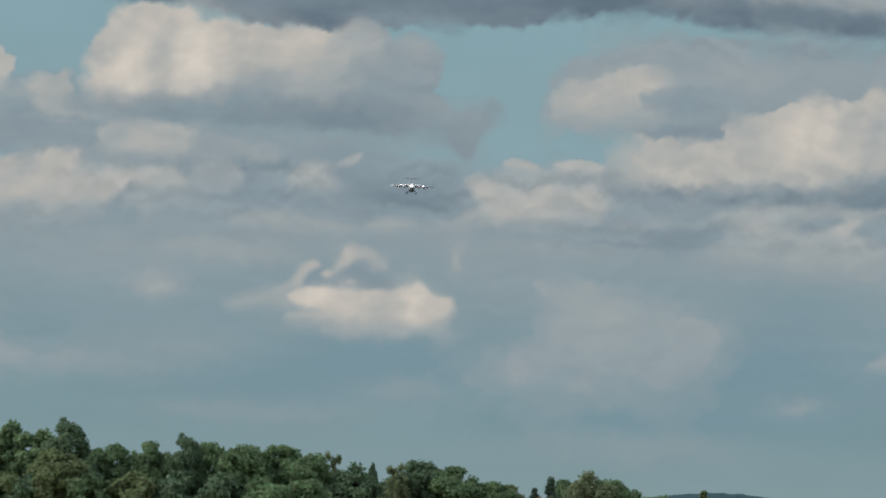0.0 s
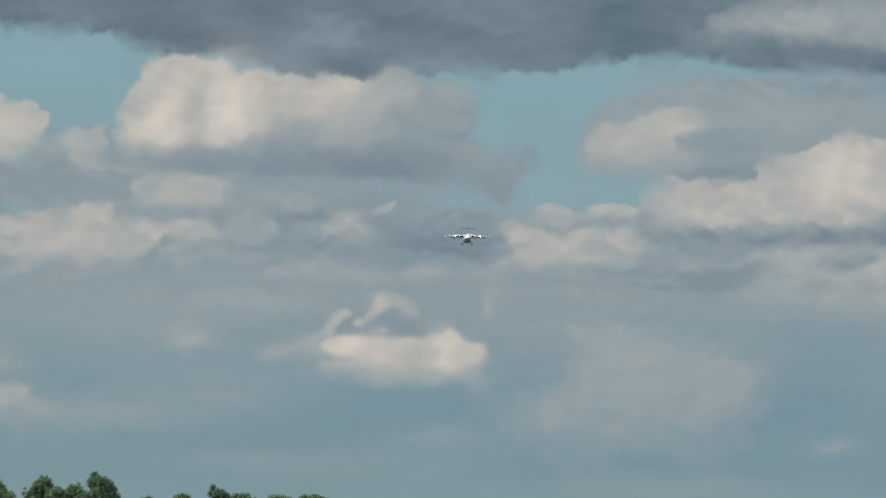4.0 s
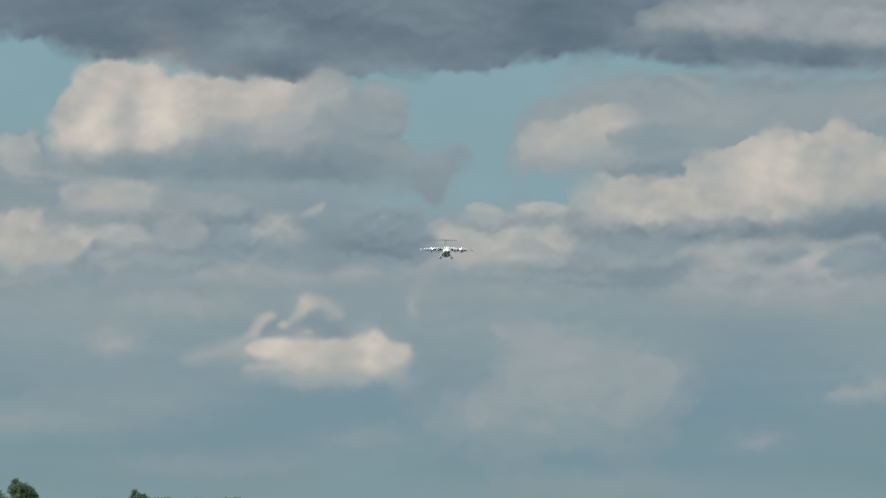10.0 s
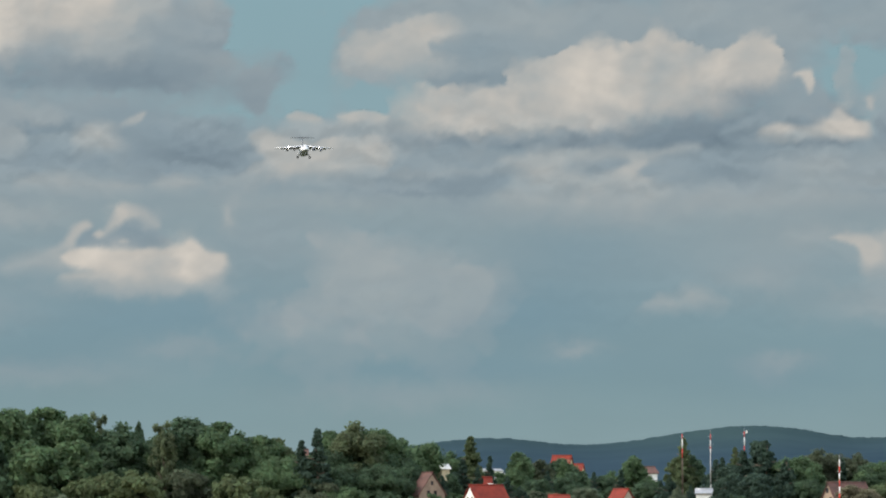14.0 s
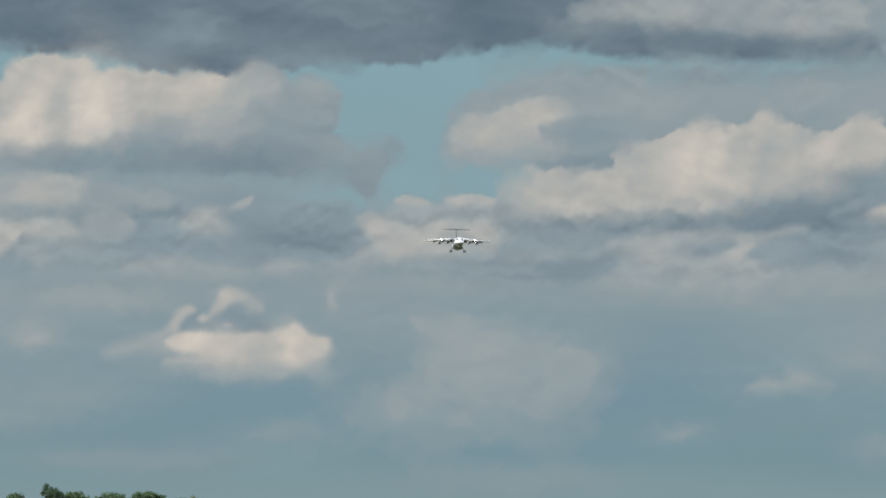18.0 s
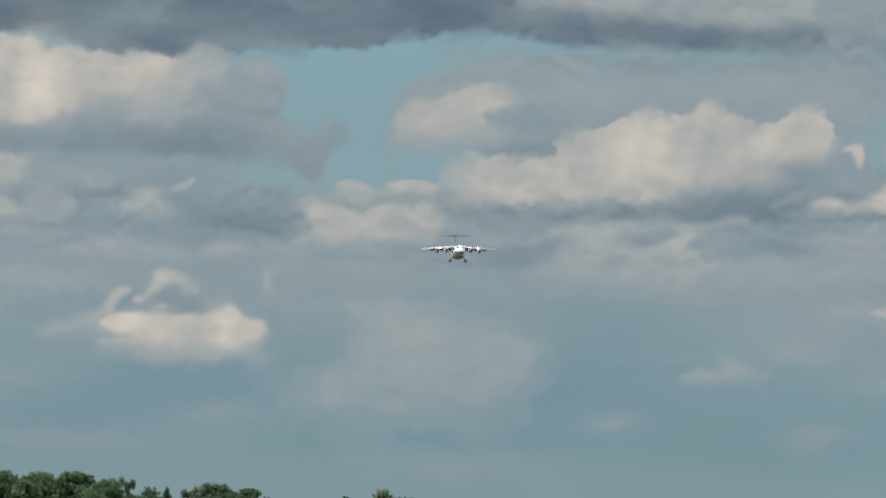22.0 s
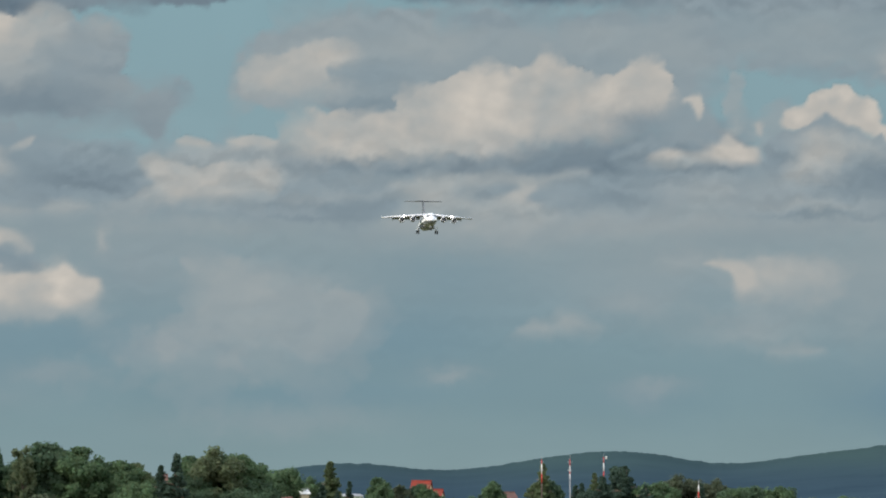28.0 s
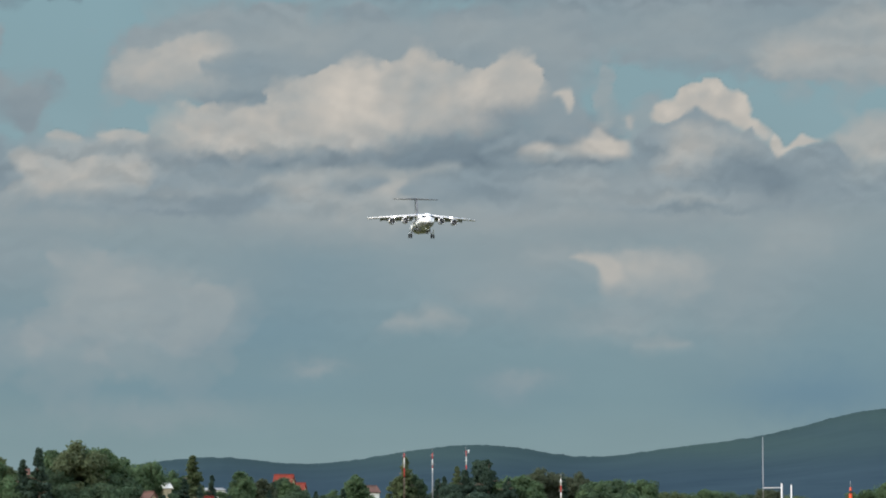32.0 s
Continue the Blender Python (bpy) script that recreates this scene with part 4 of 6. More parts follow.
    f.bank(2.05, 0.057, 0.091, 0.75, ((1.21, 3.41), (1.44, 3.48), (1.78, 3.53), (2.13, 3.50), (2.52, 3.56), (2.64, 3.52), (2.35, 3.44), (2.01, 3.39), (1.56, 3.37)))
    f.bank(0.85, 0.034, 0.045, 0.80, ((1.47, 3.31), (1.67, 3.39), (1.90, 3.40), (1.78, 3.30), (1.61, 3.26)))
    f.bank(0.95, 0.057, 0.057, 0.80, ((2.01, 3.30), (2.24, 3.41), (2.92, 3.50), (3.27, 3.47), (3.21, 3.27), (2.70, 3.24), (2.24, 3.25)))
    f.patch(1.90, 3.84, 3.33, 0.45, 0.17, 0.60)
    f.patch(1.60, 4.06, 2.90, 1.14, 0.17, 0.45)
    f.patch(1.70, 6.05, 2.90, 0.68, 0.17, 0.45)
    f.patch(1.80, 5.20, 2.85, 0.68, 0.09, 0.40)
    f.bank(0.80, 0.034, 0.045, 0.70, ((-0.04, 3.24), (0.30, 3.29), (0.65, 3.27), (0.76, 3.18), (0.59, 3.08), (0.19, 3.05), (-0.09, 3.11)))
    f.ripple(2.9, 4.0, 0.08)
    f.ripple(3.8, 4.7, 0.035)
    f.cover *= step_between(2.6, 3.0, f.el) * step_between(-8.38, -8.0, f.az) * step_between(8.65, 8.3, f.az)
    return shell("low_cloud_bank", az, el, 4760, f, True, "heaped cumulus clouds with sunlit crowns and flat grey bases")


def from_bm(name, bm, material):
    me = bpy.data.meshes.new(name)
    bm.normal_update()
    bm.to_mesh(me)
    bm.free()
    me.materials.append(material)
    return me


sky = far_sky()
high = high_clouds()
low = low_clouds()


# ---- building helpers ----
def part(name, bm, material, parent, label=""):
    ob = new(name, from_bm(name, bm, material))
    ob.parent = parent
    if label:
        tagged(ob, label)
    return ob


def empty(name, m=None):
    ob = new(name)
    ob.empty_display_size = 0.5
    if m is not None:
        ob.matrix_basis = m
    return ob


def box(x0, y0, z0, x1, y1, z1, bevel=0.0):
    bm = bmesh.new()
    bmesh.ops.create_cube(bm, size=1, matrix=Matrix.Translation(((x0 + x1) / 2, (y0 + y1) / 2, (z0 + z1) / 2)) @ Matrix.Diagonal((x1 - x0, y1 - y0, z1 - z0, 1)))
    if bevel:
        bmesh.ops.bevel(bm, geom=bm.edges[:], offset=bevel, segments=1, affect="EDGES")
    return bm


def join(*bms):
    """Several bmeshes as one."""
    out = bmesh.new()
    for b in bms:
        me = bpy.data.meshes.new("tmp")
        b.to_mesh(me)
        b.free()
        out.from_mesh(me)
        bpy.data.meshes.remove(me)
    return out


def loft(rings, smooth=True, caps=True):
    bm = bmesh.new()
    vs = [[bm.verts.new(p) for p in ring] for ring in rings]
    n = len(vs[0])
    for a, b in zip(vs, vs[1:]):
        for i in range(n):
            f = bm.faces.new((a[i], a[(i + 1) % n], b[(i + 1) % n], b[i]))
            f.smooth = smooth
    if caps:
        bm.faces.new(vs[0][::-1])
        bm.faces.new(vs[-1])
    bmesh.ops.recalc_face_normals(bm, faces=bm.faces[:])
    return bm


def tube(path, radii, n=8):
    """A round bar along a path."""
    rings = []
    for i, p in enumerate(path):
        a, b = Vector(path[max(i - 1, 0)]), Vector(path[min(i + 1, len(path) - 1)])
        q = (b - a).to_track_quat("Z", "Y")
        rings.append([Vector(p) + q @ Vector((radii[i] * math.cos(2 * math.pi * k / n), radii[i] * math.sin(2 * math.pi * k / n), 0)) for k in range(n)])
    return loft(rings)


def spot(az, dist, z=0.0):
    """The place at a bearing and a distance from the camera."""
    return dist * math.sin(radians(az)), dist * math.cos(radians(az)), z


# ---- ground ----
def ground_mesh():
    bm = bmesh.new()
    rings = (0.5, 60, 200, 400, 600, 700, 800, 880, 950, 1010, 1060, 1090, 1150, 1400, 2200, 3600, 4870)
    n = 96
    vs = []
    for r in rings:
        vs.append([bm.verts.new((r * math.sin(2 * math.pi * k / n), r * math.cos(2 * math.pi * k / n), 0.0)) for k in range(n)])
    bm.faces.new(vs[0][::-1])
    for a, b in zip(vs, vs[1:]):
        for k in range(n):
            bm.faces.new((a[k], b[k], b[(k + 1) % n], a[(k + 1) % n]))
    bmesh.ops.recalc_face_normals(bm, faces=bm.faces[:])
    return bm


ground = new("ground", from_bm("ground", ground_mesh(), FIELD))
tagged(ground, "flat airfield meadow of dry straw-coloured grass", "ground", kind="structure")


# ---- hills ----
def hill(name, dist, depth, az0, az1, first, step, bumps, width, rough, material, label):
    """A long wooded ridge: soft rises at even bearings, falling to the plain before and behind."""
    bm = bmesh.new()
    n, rows = int((az1 - az0) / 0.02), 14
    grid = []
    for j in range(rows + 1):
        v = j / rows
        d = dist - depth * (1 - v)
        line = []
        for i in range(n + 1):
            az = az0 + (az1 - az0) * i / n
            h = sum(b * math.exp(-0.5 * ((az - first - step * k) / width) ** 2) for k, b in enumerate(bumps))
            up = math.sin(v * math.pi / 2) ** 1.3
            wood = rough * (noise.noise((az * 9, v * 4, 0.0)) + 0.8 * noise.noise((az * 37, v * 9, 3.0))) * v ** 5
            fold = 1 + 0.03 * noise.noise((az * 1.3, v * 3, 7.0)) * (1 - v)
            x, y, _ = spot(az, d)
            line.append(bm.verts.new((x, y, max(-0.5, h * up * fold * d / dist + wood * min(1, v * 3)))))
        grid.append(line)
    grid.append([bm.verts.new((*spot(az0 + (az1 - az0) * i / n, dist + 60)[:2], -1.0)) for i in range(n + 1)])
    for a, b in zip(grid, grid[1:]):
        for i in range(n):
            f = bm.faces.new((a[i], a[i + 1], b[i + 1], b[i]))
            f.smooth = True
    bmesh.ops.recalc_face_normals(bm, faces=bm.faces[:])
    ob = new(name, from_bm(name, bm, material))
    return tagged(ob, label, "hill", kind="structure")


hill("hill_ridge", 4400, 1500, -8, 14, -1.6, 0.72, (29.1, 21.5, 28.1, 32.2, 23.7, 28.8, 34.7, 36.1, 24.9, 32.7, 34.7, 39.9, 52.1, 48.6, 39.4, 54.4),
     0.5, 0.9, FOREST_HAZED, "long wooded ridge, tinted hazy blue-green, on the horizon")


# ---- trees ----
def crown_mesh(name, seed, kind, height, width, plain=False):
    """A crown of clumps of small leaf sprays, in metres, with gaps and an uneven outline."""
    rnd = np.random.default_rng(seed)
    ico = bmesh.new()
    bmesh.ops.create_icosphere(ico, subdivisions=1, radius=1)
    hull = np.array([v.co for v in ico.verts])
    hull_faces = np.array([[v.index for v in f.verts] for f in ico.faces])
    ico.free()
    clumps = []
    if kind == "spruce":
        for k in range(150):
            u = (k // 6 + 0.9 * rnd.random()) / 25
            reach = width / 2 * (1 - u) ** 0.75 * (0.55 + 0.55 * rnd.random())
            r = reach * (0.8 if k % 6 < 4 else 0.3)
            a = rnd.random() * 6.283
            clumps.append((r * math.cos(a), r * math.sin(a), height * (0.04 + 0.93 * u) - 0.12 * r, max(0.30, reach * 0.38), 0.6))
    elif kind == "pine":
        for k in range(110):
            a, u = rnd.random() * 6.283, (k // 10 + 0.8 * rnd.random()) / 11
            r = width / 2 * math.sqrt(rnd.random()) * (1.0 - 0.75 * u ** 1.5)
            clumps.append((r * math.cos(a), r * math.sin(a), height * (0.10 + 0.85 * u) - 0.10 * r, width * (0.09 + 0.05 * rnd.random()), 0.6))
    else:
        low, n = {"bush": (-0.10, 60), "birch": (0.12, 60)}.get(kind, (0.10, 92))
        lobes = rnd.standard_normal((10, 3)) * np.array((1, 1, 0.8)) + np.array((0, 0, 0.3))
        lobes /= np.linalg.norm(lobes, axis=1)[:, None]
        for k in range(n):
            d = rnd.standard_normal(3) + np.array((0, 0, 0.2))
            d /= np.linalg.norm(d)
            bulge = 0.78 + 0.26 * max(0.0, 1 - 1.7 * np.arccos(np.clip(lobes @ d, -1, 1)).min())
            r = bulge * (0.76 + 0.18 * rnd.random() if k % 3 else 0.25 + 0.4 * rnd.random())
            size = min(width, height) * (0.075 + 0.075 * rnd.random())
            z = height * ((1 + low) / 2 + (1 - low) / 2 * d[2] * r)
            flat = r * width / 2
            clumps.append((d[0] * flat, d[1] * flat, max(0.4 * size, min(z, height - size)), size, 0.85))
    verts, faces, count = [], [], 0
    for cx, cy, cz, s, squash in clumps:
        middle, shape = np.array((cx, cy, cz)), s * np.array((1, 1, squash))
        heart = hull * (0.50 + 0.35 * rnd.random(len(hull)))[:, None] * shape + middle
        n = 20 if plain else int(np.clip(130 * s * s, 45, 190))
        d = rnd.standard_normal((n, 3))
        d /= np.linalg.norm(d, axis=1)[:, None] + 1e-6
        c = middle + d * shape * (0.45 + 0.75 * rnd.random(n) ** 0.9)[:, None]
        size = (0.24 + 0.30 * rnd.random(n))[:, None] * (1.5 if plain else 0.82) * min(1.0, 0.55 + 0.4 * s)
        out = c - np.array((0, 0, height * 0.42))
        w = d * 0.7 + 0.6 * out / (np.linalg.norm(out, axis=1)[:, None] + 1e-6) + rnd.standard_normal((n, 3)) * 0.6
        w /= np.linalg.norm(w, axis=1)[:, None] + 1e-6
        u = np.cross(w, rnd.standard_normal((n, 3)))
        u /= np.linalg.norm(u, axis=1)[:, None] + 1e-6
        v = np.cross(w, u)
        leaf = np.stack([c + size * u, c + size * (-0.6 * u + 0.8 * v), c + size * (-0.5 * u - 0.8 * v)], 1).reshape(-1, 3)
        verts += [heart, leaf]
        faces += [hull_faces + count, np.arange(3 * n).reshape(n, 3) + count + len(heart)]
        count += len(heart) + 3 * n
    co, tris = np.concatenate(verts), np.concatenate(faces)
    co[:, 2] *= height / np.percentile(co[:, 2], 99.9)
    co[:, :2] *= width / 2 / np.percentile(np.hypot(co[:, 0], co[:, 1]), 98)
    me = bpy.data.meshes.new(name)
    me.from_pydata(co.tolist(), [], tris.tolist())
    me.materials.append(GREEN)
    return me


def trunk_bm(seed, kind, height, width):
    rnd = random.Random(seed)
    top = height * (0.95 if kind in ("spruce", "pine") else 0.62)
    r = 0.12 + height * 0.016
    bits = [tube([(0, 0, -0.2), (0.05, 0.03, top * 0.4), (rnd.uniform(-0.3, 0.3), rnd.uniform(-0.3, 0.3), top)], [r * 1.3, r * 0.8, r * 0.25], 7)]
    for k in range(3 if kind == "bush" else 6):
        a = k * 2.4 + rnd.random()
        z = top * rnd.uniform(0.35, 0.85)
        reach = width * rnd.uniform(0.22, 0.34)
        rise = height * (0.04 if kind in ("spruce", "pine") else 0.16)
        bits.append(tube([(0, 0, z), (reach * 0.5 * math.cos(a), reach * 0.5 * math.sin(a), z + rise * 0.7), (reach * math.cos(a), reach * math.sin(a), z + rise)],
                         [r * 0.45, r * 0.3, r * 0.1], 5))
    return join(*bits)


KINDS = {}
TREE_LABELS = {
    "oak": "broad round-crowned leafy tree at the edge of the field", "elm": "leafy tree with an uneven lobed crown",
    "poplar_oak": "tall leafy tree rising above the wood", "birch": "slender light-crowned tree in the wood",
    "spruce": "narrow pointed spruce between leafy trees", "pine": "dark spreading pine by the village", "bushy": "dense rounded shrub along the field edge"}
LEAF_WORDS = {"leaves_green": "green", "needles_dark_green": "dark blue-green", "leaves_deep_green": "dark green", "leaves_olive": "olive-green", "leaves_pale_green": "pale green",
              "leaves_silver_green": "silvery green", "leaves_brown_green": "brownish", "leaves_faded_tan_green": "faded tan-green"}
# form, the height at which it is built, how many variants
SHAPES = {"oak": ("oak", 18, 3), "elm": ("elm", 18, 3), "poplar_oak": ("oak", 22, 2), "birch": ("birch", 16, 2),
          "spruce": ("spruce", 13, 2), "pine": ("pine", 12, 2), "bushy": ("bush", 8, 2), "low_bushy": ("bush", 4, 3)}
STOUTNESS = (0.4, 0.6, 0.85, 1.1, 1.5, 2.0, 2.6)
SPREAD = {"oak": 1.65, "elm": 1.65, "poplar_oak": 1.5, "birch": 1.7, "bushy": 1.2, "low_bushy": 1.2, "pine": 1.35, "spruce": 1.7}
tree_count = [0]


def grow(kind, az, dist, height, width, leaf, plain=False):
    """A tree or shrub of that height and width at a bearing and distance; each form is built once and its meshes are shared."""
    if kind == "bushy" and height < 0.65 * width:
        kind = "low_bushy"
    form, h0, variants = SHAPES[kind]
    tree_count[0] += 1
    v = (tree_count[0] * 7) % variants
    x, y, _ = spot(az, dist)
    name = "shrub" if "bushy" in kind else "tree"
    width = min(max(width, 1.5) * SPREAD.get(kind, 1.0), height * (2.5 if kind == "low_bushy" else 1.5 if kind == "bushy" else 1.1))
    stout = min(STOUTNESS, key=lambda k: abs(math.log(k * height / width)))
    w0 = h0 * stout
    if (kind, v, stout, plain) not in KINDS:
        seed = 11 + 13 * v + len(kind) * 101 + int(stout * 10)
        crown = crown_mesh("crown", seed, form, h0, w0, plain)
        trunk = from_bm("trunk", trunk_bm(seed, form, h0, w0), BARK)
        KINDS[kind, v, stout, plain] = crown, trunk
    crown, trunk = KINDS[kind, v, stout, plain]
    ob = empty(name, pose(x, y, 0, 0, 0, (tree_count[0] * 137) % 360))
    ob.scale = (width / w0, width / w0, height / h0)
    for piece, me in (("trunk", trunk), ("crown", crown)):
        o = new(piece, me)
        o.parent = ob
        if piece == "crown":
            o.material_slots[0].link = "OBJECT"
            o.material_slots[0].material = leaf
    word = LEAF_WORDS[leaf.name]
    tagged(ob, word + " " + TREE_LABELS[kind.replace("low_", "")], "shrub" if "bushy" in kind else "tree", "shrubs along the field edge" if "bushy" in kind else "trees of the wood")
    return ob


def plant_all():
    oak, elm, poplar_oak, birch, spruce, pine, bushy = "oak", "elm", "poplar_oak", "birch", "spruce", "pine", "bushy"
    grow(oak, -7.20, 1125, 24.4, 7.8, GREEN)
    grow(oak, -6.73, 1125, 25.3, 6.5, GREEN)
    grow(elm, -6.46, 1120, 23.8, 6.7, GREEN)
    grow(poplar_oak, -6.21, 1112, 26.1, 6.8, DEEP)
    grow(oak, -6.28, 1100, 19.8, 8.1, OLIVE)
    grow(elm, -6.00, 1118, 19.8, 6.7, DEEP)
    grow(elm, -5.87, 1130, 20.8, 3.6, GREEN)
    grow(oak, -5.70, 1118, 21.5, 5.3, GREEN)
    grow(elm, -5.52, 1122, 20.2, 4.5, GREEN)
    grow(oak, -5.33, 1116, 22.3, 4.9, GREEN)
    grow(elm, -5.18, 1118, 20.1, 4.9, OLIVE)
    grow(poplar_oak, -5.00, 1112, 23.9, 5.3, DEEP)
    grow(elm, -4.73, 1118, 22.5, 5.1, GREEN)
    grow(oak, -4.40, 1112, 22.1, 7.9, GREEN)
    grow(elm, -4.19, 1122, 21.1, 5.1, DEEP)
    grow(oak, -4.02, 1116, 22.4, 6.4, GREEN)
    grow(elm, -3.74, 1112, 20.9, 6.4, GREEN)
    grow(birch, -3.52, 1125, 21.6, 2.9, PALE)
    grow(oak, -3.30, 1112, 19.1, 7.3, DEEP)
    grow(elm, -3.10, 1125, 19.6, 1.6, DEEP)
    grow(elm, -2.96, 1125, 16.7, 5.6, GREEN)
    grow(birch, -2.85, 1105, 19.5, 3.3, PALE)
    grow(oak, -2.64, 1112, 20.3, 8.2, DEEP)
    grow(elm, -2.28, 1110, 19.3, 7.7, GREEN)
    grow(oak, -2.07, 1114, 17.4, 5.7, GREEN)
    grow(elm, -1.85, 1112, 16.7, 5.5, GREEN)
    grow(oak, -1.67, 1116, 16.2, 5.1, OLIVE)
    grow(spruce, -1.31, 1095, 17.7, 4.6, CONIFER)
    grow(spruce, -1.47, 1096, 15.6, 3.6, CONIFER)
    grow(elm, -1.11, 1120, 17.6, 5.6, GREEN)
    grow(oak, -0.92, 1106, 19.0, 7.2, PALE)
    grow(elm, -0.69, 1108, 17.8, 6.6, GREEN)
    grow(oak, -0.55, 1112, 16.4, 4.4, GREEN)
    grow(bushy, -6.95, 1098, 15.7, 9.8, OLIVE)
    grow(bushy, -6.50, 1098, 14.9, 9.8, DEEP)
    grow(bushy, -5.99, 1098, 15.4, 9.8, GREEN)
    grow(bushy, -5.51, 1098, 16.1, 9.8, OLIVE)
    grow(bushy, -5.08, 1098, 15.6, 8.7, DEEP)
    grow(bushy, -4.63, 1098, 16.4, 9.8, DEEP)
    grow(bushy, -4.18, 1098, 15.9, 9.8, GREEN)
    grow(bushy, -3.67, 1098, 15.7, 8.7, GREEN)
    grow(bushy, -4.14, 1092, 7.7, 9.8, OLIVE)
    grow(bushy, -3.89, 1088, 5.4, 8.2, SILVER)
    grow(bushy, -3.55, 1092, 9.2, 10.8, OLIVE)
    grow(bushy, -3.15, 1091, 9.9, 13.0, OLIVE)
    grow(bushy, -3.44, 1087, 5.0, 9.7, GREEN)
    grow(bushy, -3.01, 1087, 4.3, 10.8, GREEN)
    grow(bushy, -2.83, 1085, 2.5, 4.1, SILVER)
    grow(bushy, -2.59, 1096, 10.1, 8.7, BROWN)
    grow(bushy, -2.11, 1090, 9.1, 14.1, OLIVE)
    grow(bushy, -2.59, 1087, 4.5, 8.2, GREEN)
    grow(bushy, -2.25, 1086, 3.9, 7.5, GREEN)
    grow(bushy, -1.85, 1087, 4.4, 8.6, OLIVE)
    grow(bushy, -1.45, 1088, 4.9, 10.4, SILVER)
    grow(elm, -1.62, 1100, 12.6, 8.7, GREEN)
    grow(bushy, -1.23, 1094, 7.7, 9.8, BROWN)
    grow(oak, -1.00, 1102, 11.0, 7.7, DEEP)
    grow(elm, -0.66, 1100, 11.0, 7.6, DEEP)
    grow(bushy, -1.06, 1092, 6.6, 9.8, GREEN)
    grow(bushy, -0.80, 1088, 4.2, 7.6, GREEN)
    grow(bushy, -0.55, 1094, 5.5, 8.7, DEEP)
    grow(bushy, -0.42, 1086, 1.5, 3.9, SILVER)
    grow(oak, -0.60, 1108, 13.0, 9.9, DEEP)
    grow(elm, -1.20, 1106, 13.7, 7.7, DEEP)
    grow(elm, -0.32, 1130, 15.2, 7.4, GREEN)
    grow(bushy, -0.23, 1086, 3.5, 5.8, BROWN)
    grow(bushy, -0.14, 1088, 5.3, 3.0, GREEN)
    grow(bushy, 0.10, 1084, 3.0, 3.4, GREEN)
    grow(bushy, 0.37, 1080, 2.9, 3.0, GREEN)
    grow(elm, 0.06, 1150, 13.5, 5.0, GREEN)
    grow(spruce, 0.23, 1140, 16.7, 4.6, OLIVE)
    grow(birch, 0.235, 1144, 15.6, 1.6, OLIVE)
    grow(elm, 0.20, 1150, 12.4, 2.6, DEEP)
    grow(spruce, 0.06, 1120, 9.4, 5.1, CONIFER)
    grow(spruce, 0.15, 1118, 12.0, 3.4, CONIFER)
    grow(spruce, 0.30, 1116, 10.4, 3.0, CONIFER)
    grow(spruce, 0.425, 1125, 12.6, 2.6, CONIFER)
    grow(elm, 0.37, 1172, 9.7, 2.8, DEEP)
    grow(elm, 0.50, 1176, 9.6, 2.8, GREEN)
    grow(elm, 0.71, 1180, 13.8, 3.6, GREEN)
    grow(elm, 0.72, 1130, 11.6, 4.0, GREEN)
    grow(spruce, 0.60, 1112, 8.6, 3.2, CONIFER)
    grow(oak, 0.94, 1190, 12.2, 3.6, BROWN)
    grow(spruce, 1.00, 1130, 9.6, 3.0, CONIFER)
    grow(spruce, 0.72, 1100, 6.6, 5.9, CONIFER)
    grow(elm, 0.88, 1120, 8.0, 4.0, DEEP)
    grow(bushy, 0.94, 1092, 3.9, 6.5, GREEN)
    grow(oak, 1.13, 1135, 8.3, 7.9, DEEP)
    grow(birch, 1.38, 1100, 6.3, 3.6, SILVER)
    grow(elm, 1.28, 1104, 6.0, 3.0, DEEP)
    grow(elm, 1.30, 1150, 10.3, 3.6, DEEP)
    grow(spruce, 1.47, 1130, 9.3, 2.4, CONIFER)
    grow(elm, 1.55, 1140, 8.6, 4.6, DEEP)
    grow(bushy, 1.44, 1092, 3.3, 7.6, GREEN)
    grow(oak, 1.86, 1150, 12.6, 3.7, GREEN)
    grow(spruce, 1.74, 1130, 9.8, 2.8, CONIFER)
    grow(elm, 1.64, 1160, 9.6, 3.8, GREEN)
    grow(elm, 2.01, 1110, 7.4, 4.4, DEEP)
    grow(spruce, 2.14, 1106, 7.6, 3.0, CONIFER)
    grow(bushy, 2.01, 1090, 3.7, 7.6, GREEN)
    grow(spruce, 2.23, 1105, 8.2, 4.8, CONIFER)
    grow(spruce, 2.37, 1122, 15.9, 4.6, OLIVE)
    grow(elm, 2.30, 1128, 12.0, 3.4, OLIVE)
    grow(elm, 2.45, 1130, 12.6, 3.4, DEEP)
    grow(spruce, 2.31, 1096, 6.5, 3.9, SILVER)
    grow(spruce, 2.44, 1098, 6.6, 3.0, CONIFER)
    grow(bushy, 2.29, 1084, 1.3, 11.8, GREEN)
    grow(spruce, 2.70, 1110, 11.5, 6.2, CONIFER)
    grow(spruce, 2.89, 1125, 14.0, 4.4, OLIVE)
    grow(spruce, 2.76, 1120, 12.0, 3.6, CONIFER)
    grow(pine, 3.15, 1120, 15.2, 6.7, CONIFER)
    grow(pine, 2.86, 1105, 10.3, 8.8, CONIFER)
    grow(pine, 3.32, 1112, 10.4, 7.7, CONIFER)
    grow(pine, 3.09, 1100, 8.7, 10.9, CONIFER)
    grow(oak, 3.53, 1112, 12.0, 6.6, GREEN)
    grow(bushy, 2.86, 1092, 4.9, 9.8, DEEP)
    grow(bushy, 3.34, 1090, 4.1, 8.7, OLIVE)
    grow(elm, 3.71, 1130, 13.5, 5.8, BROWN)
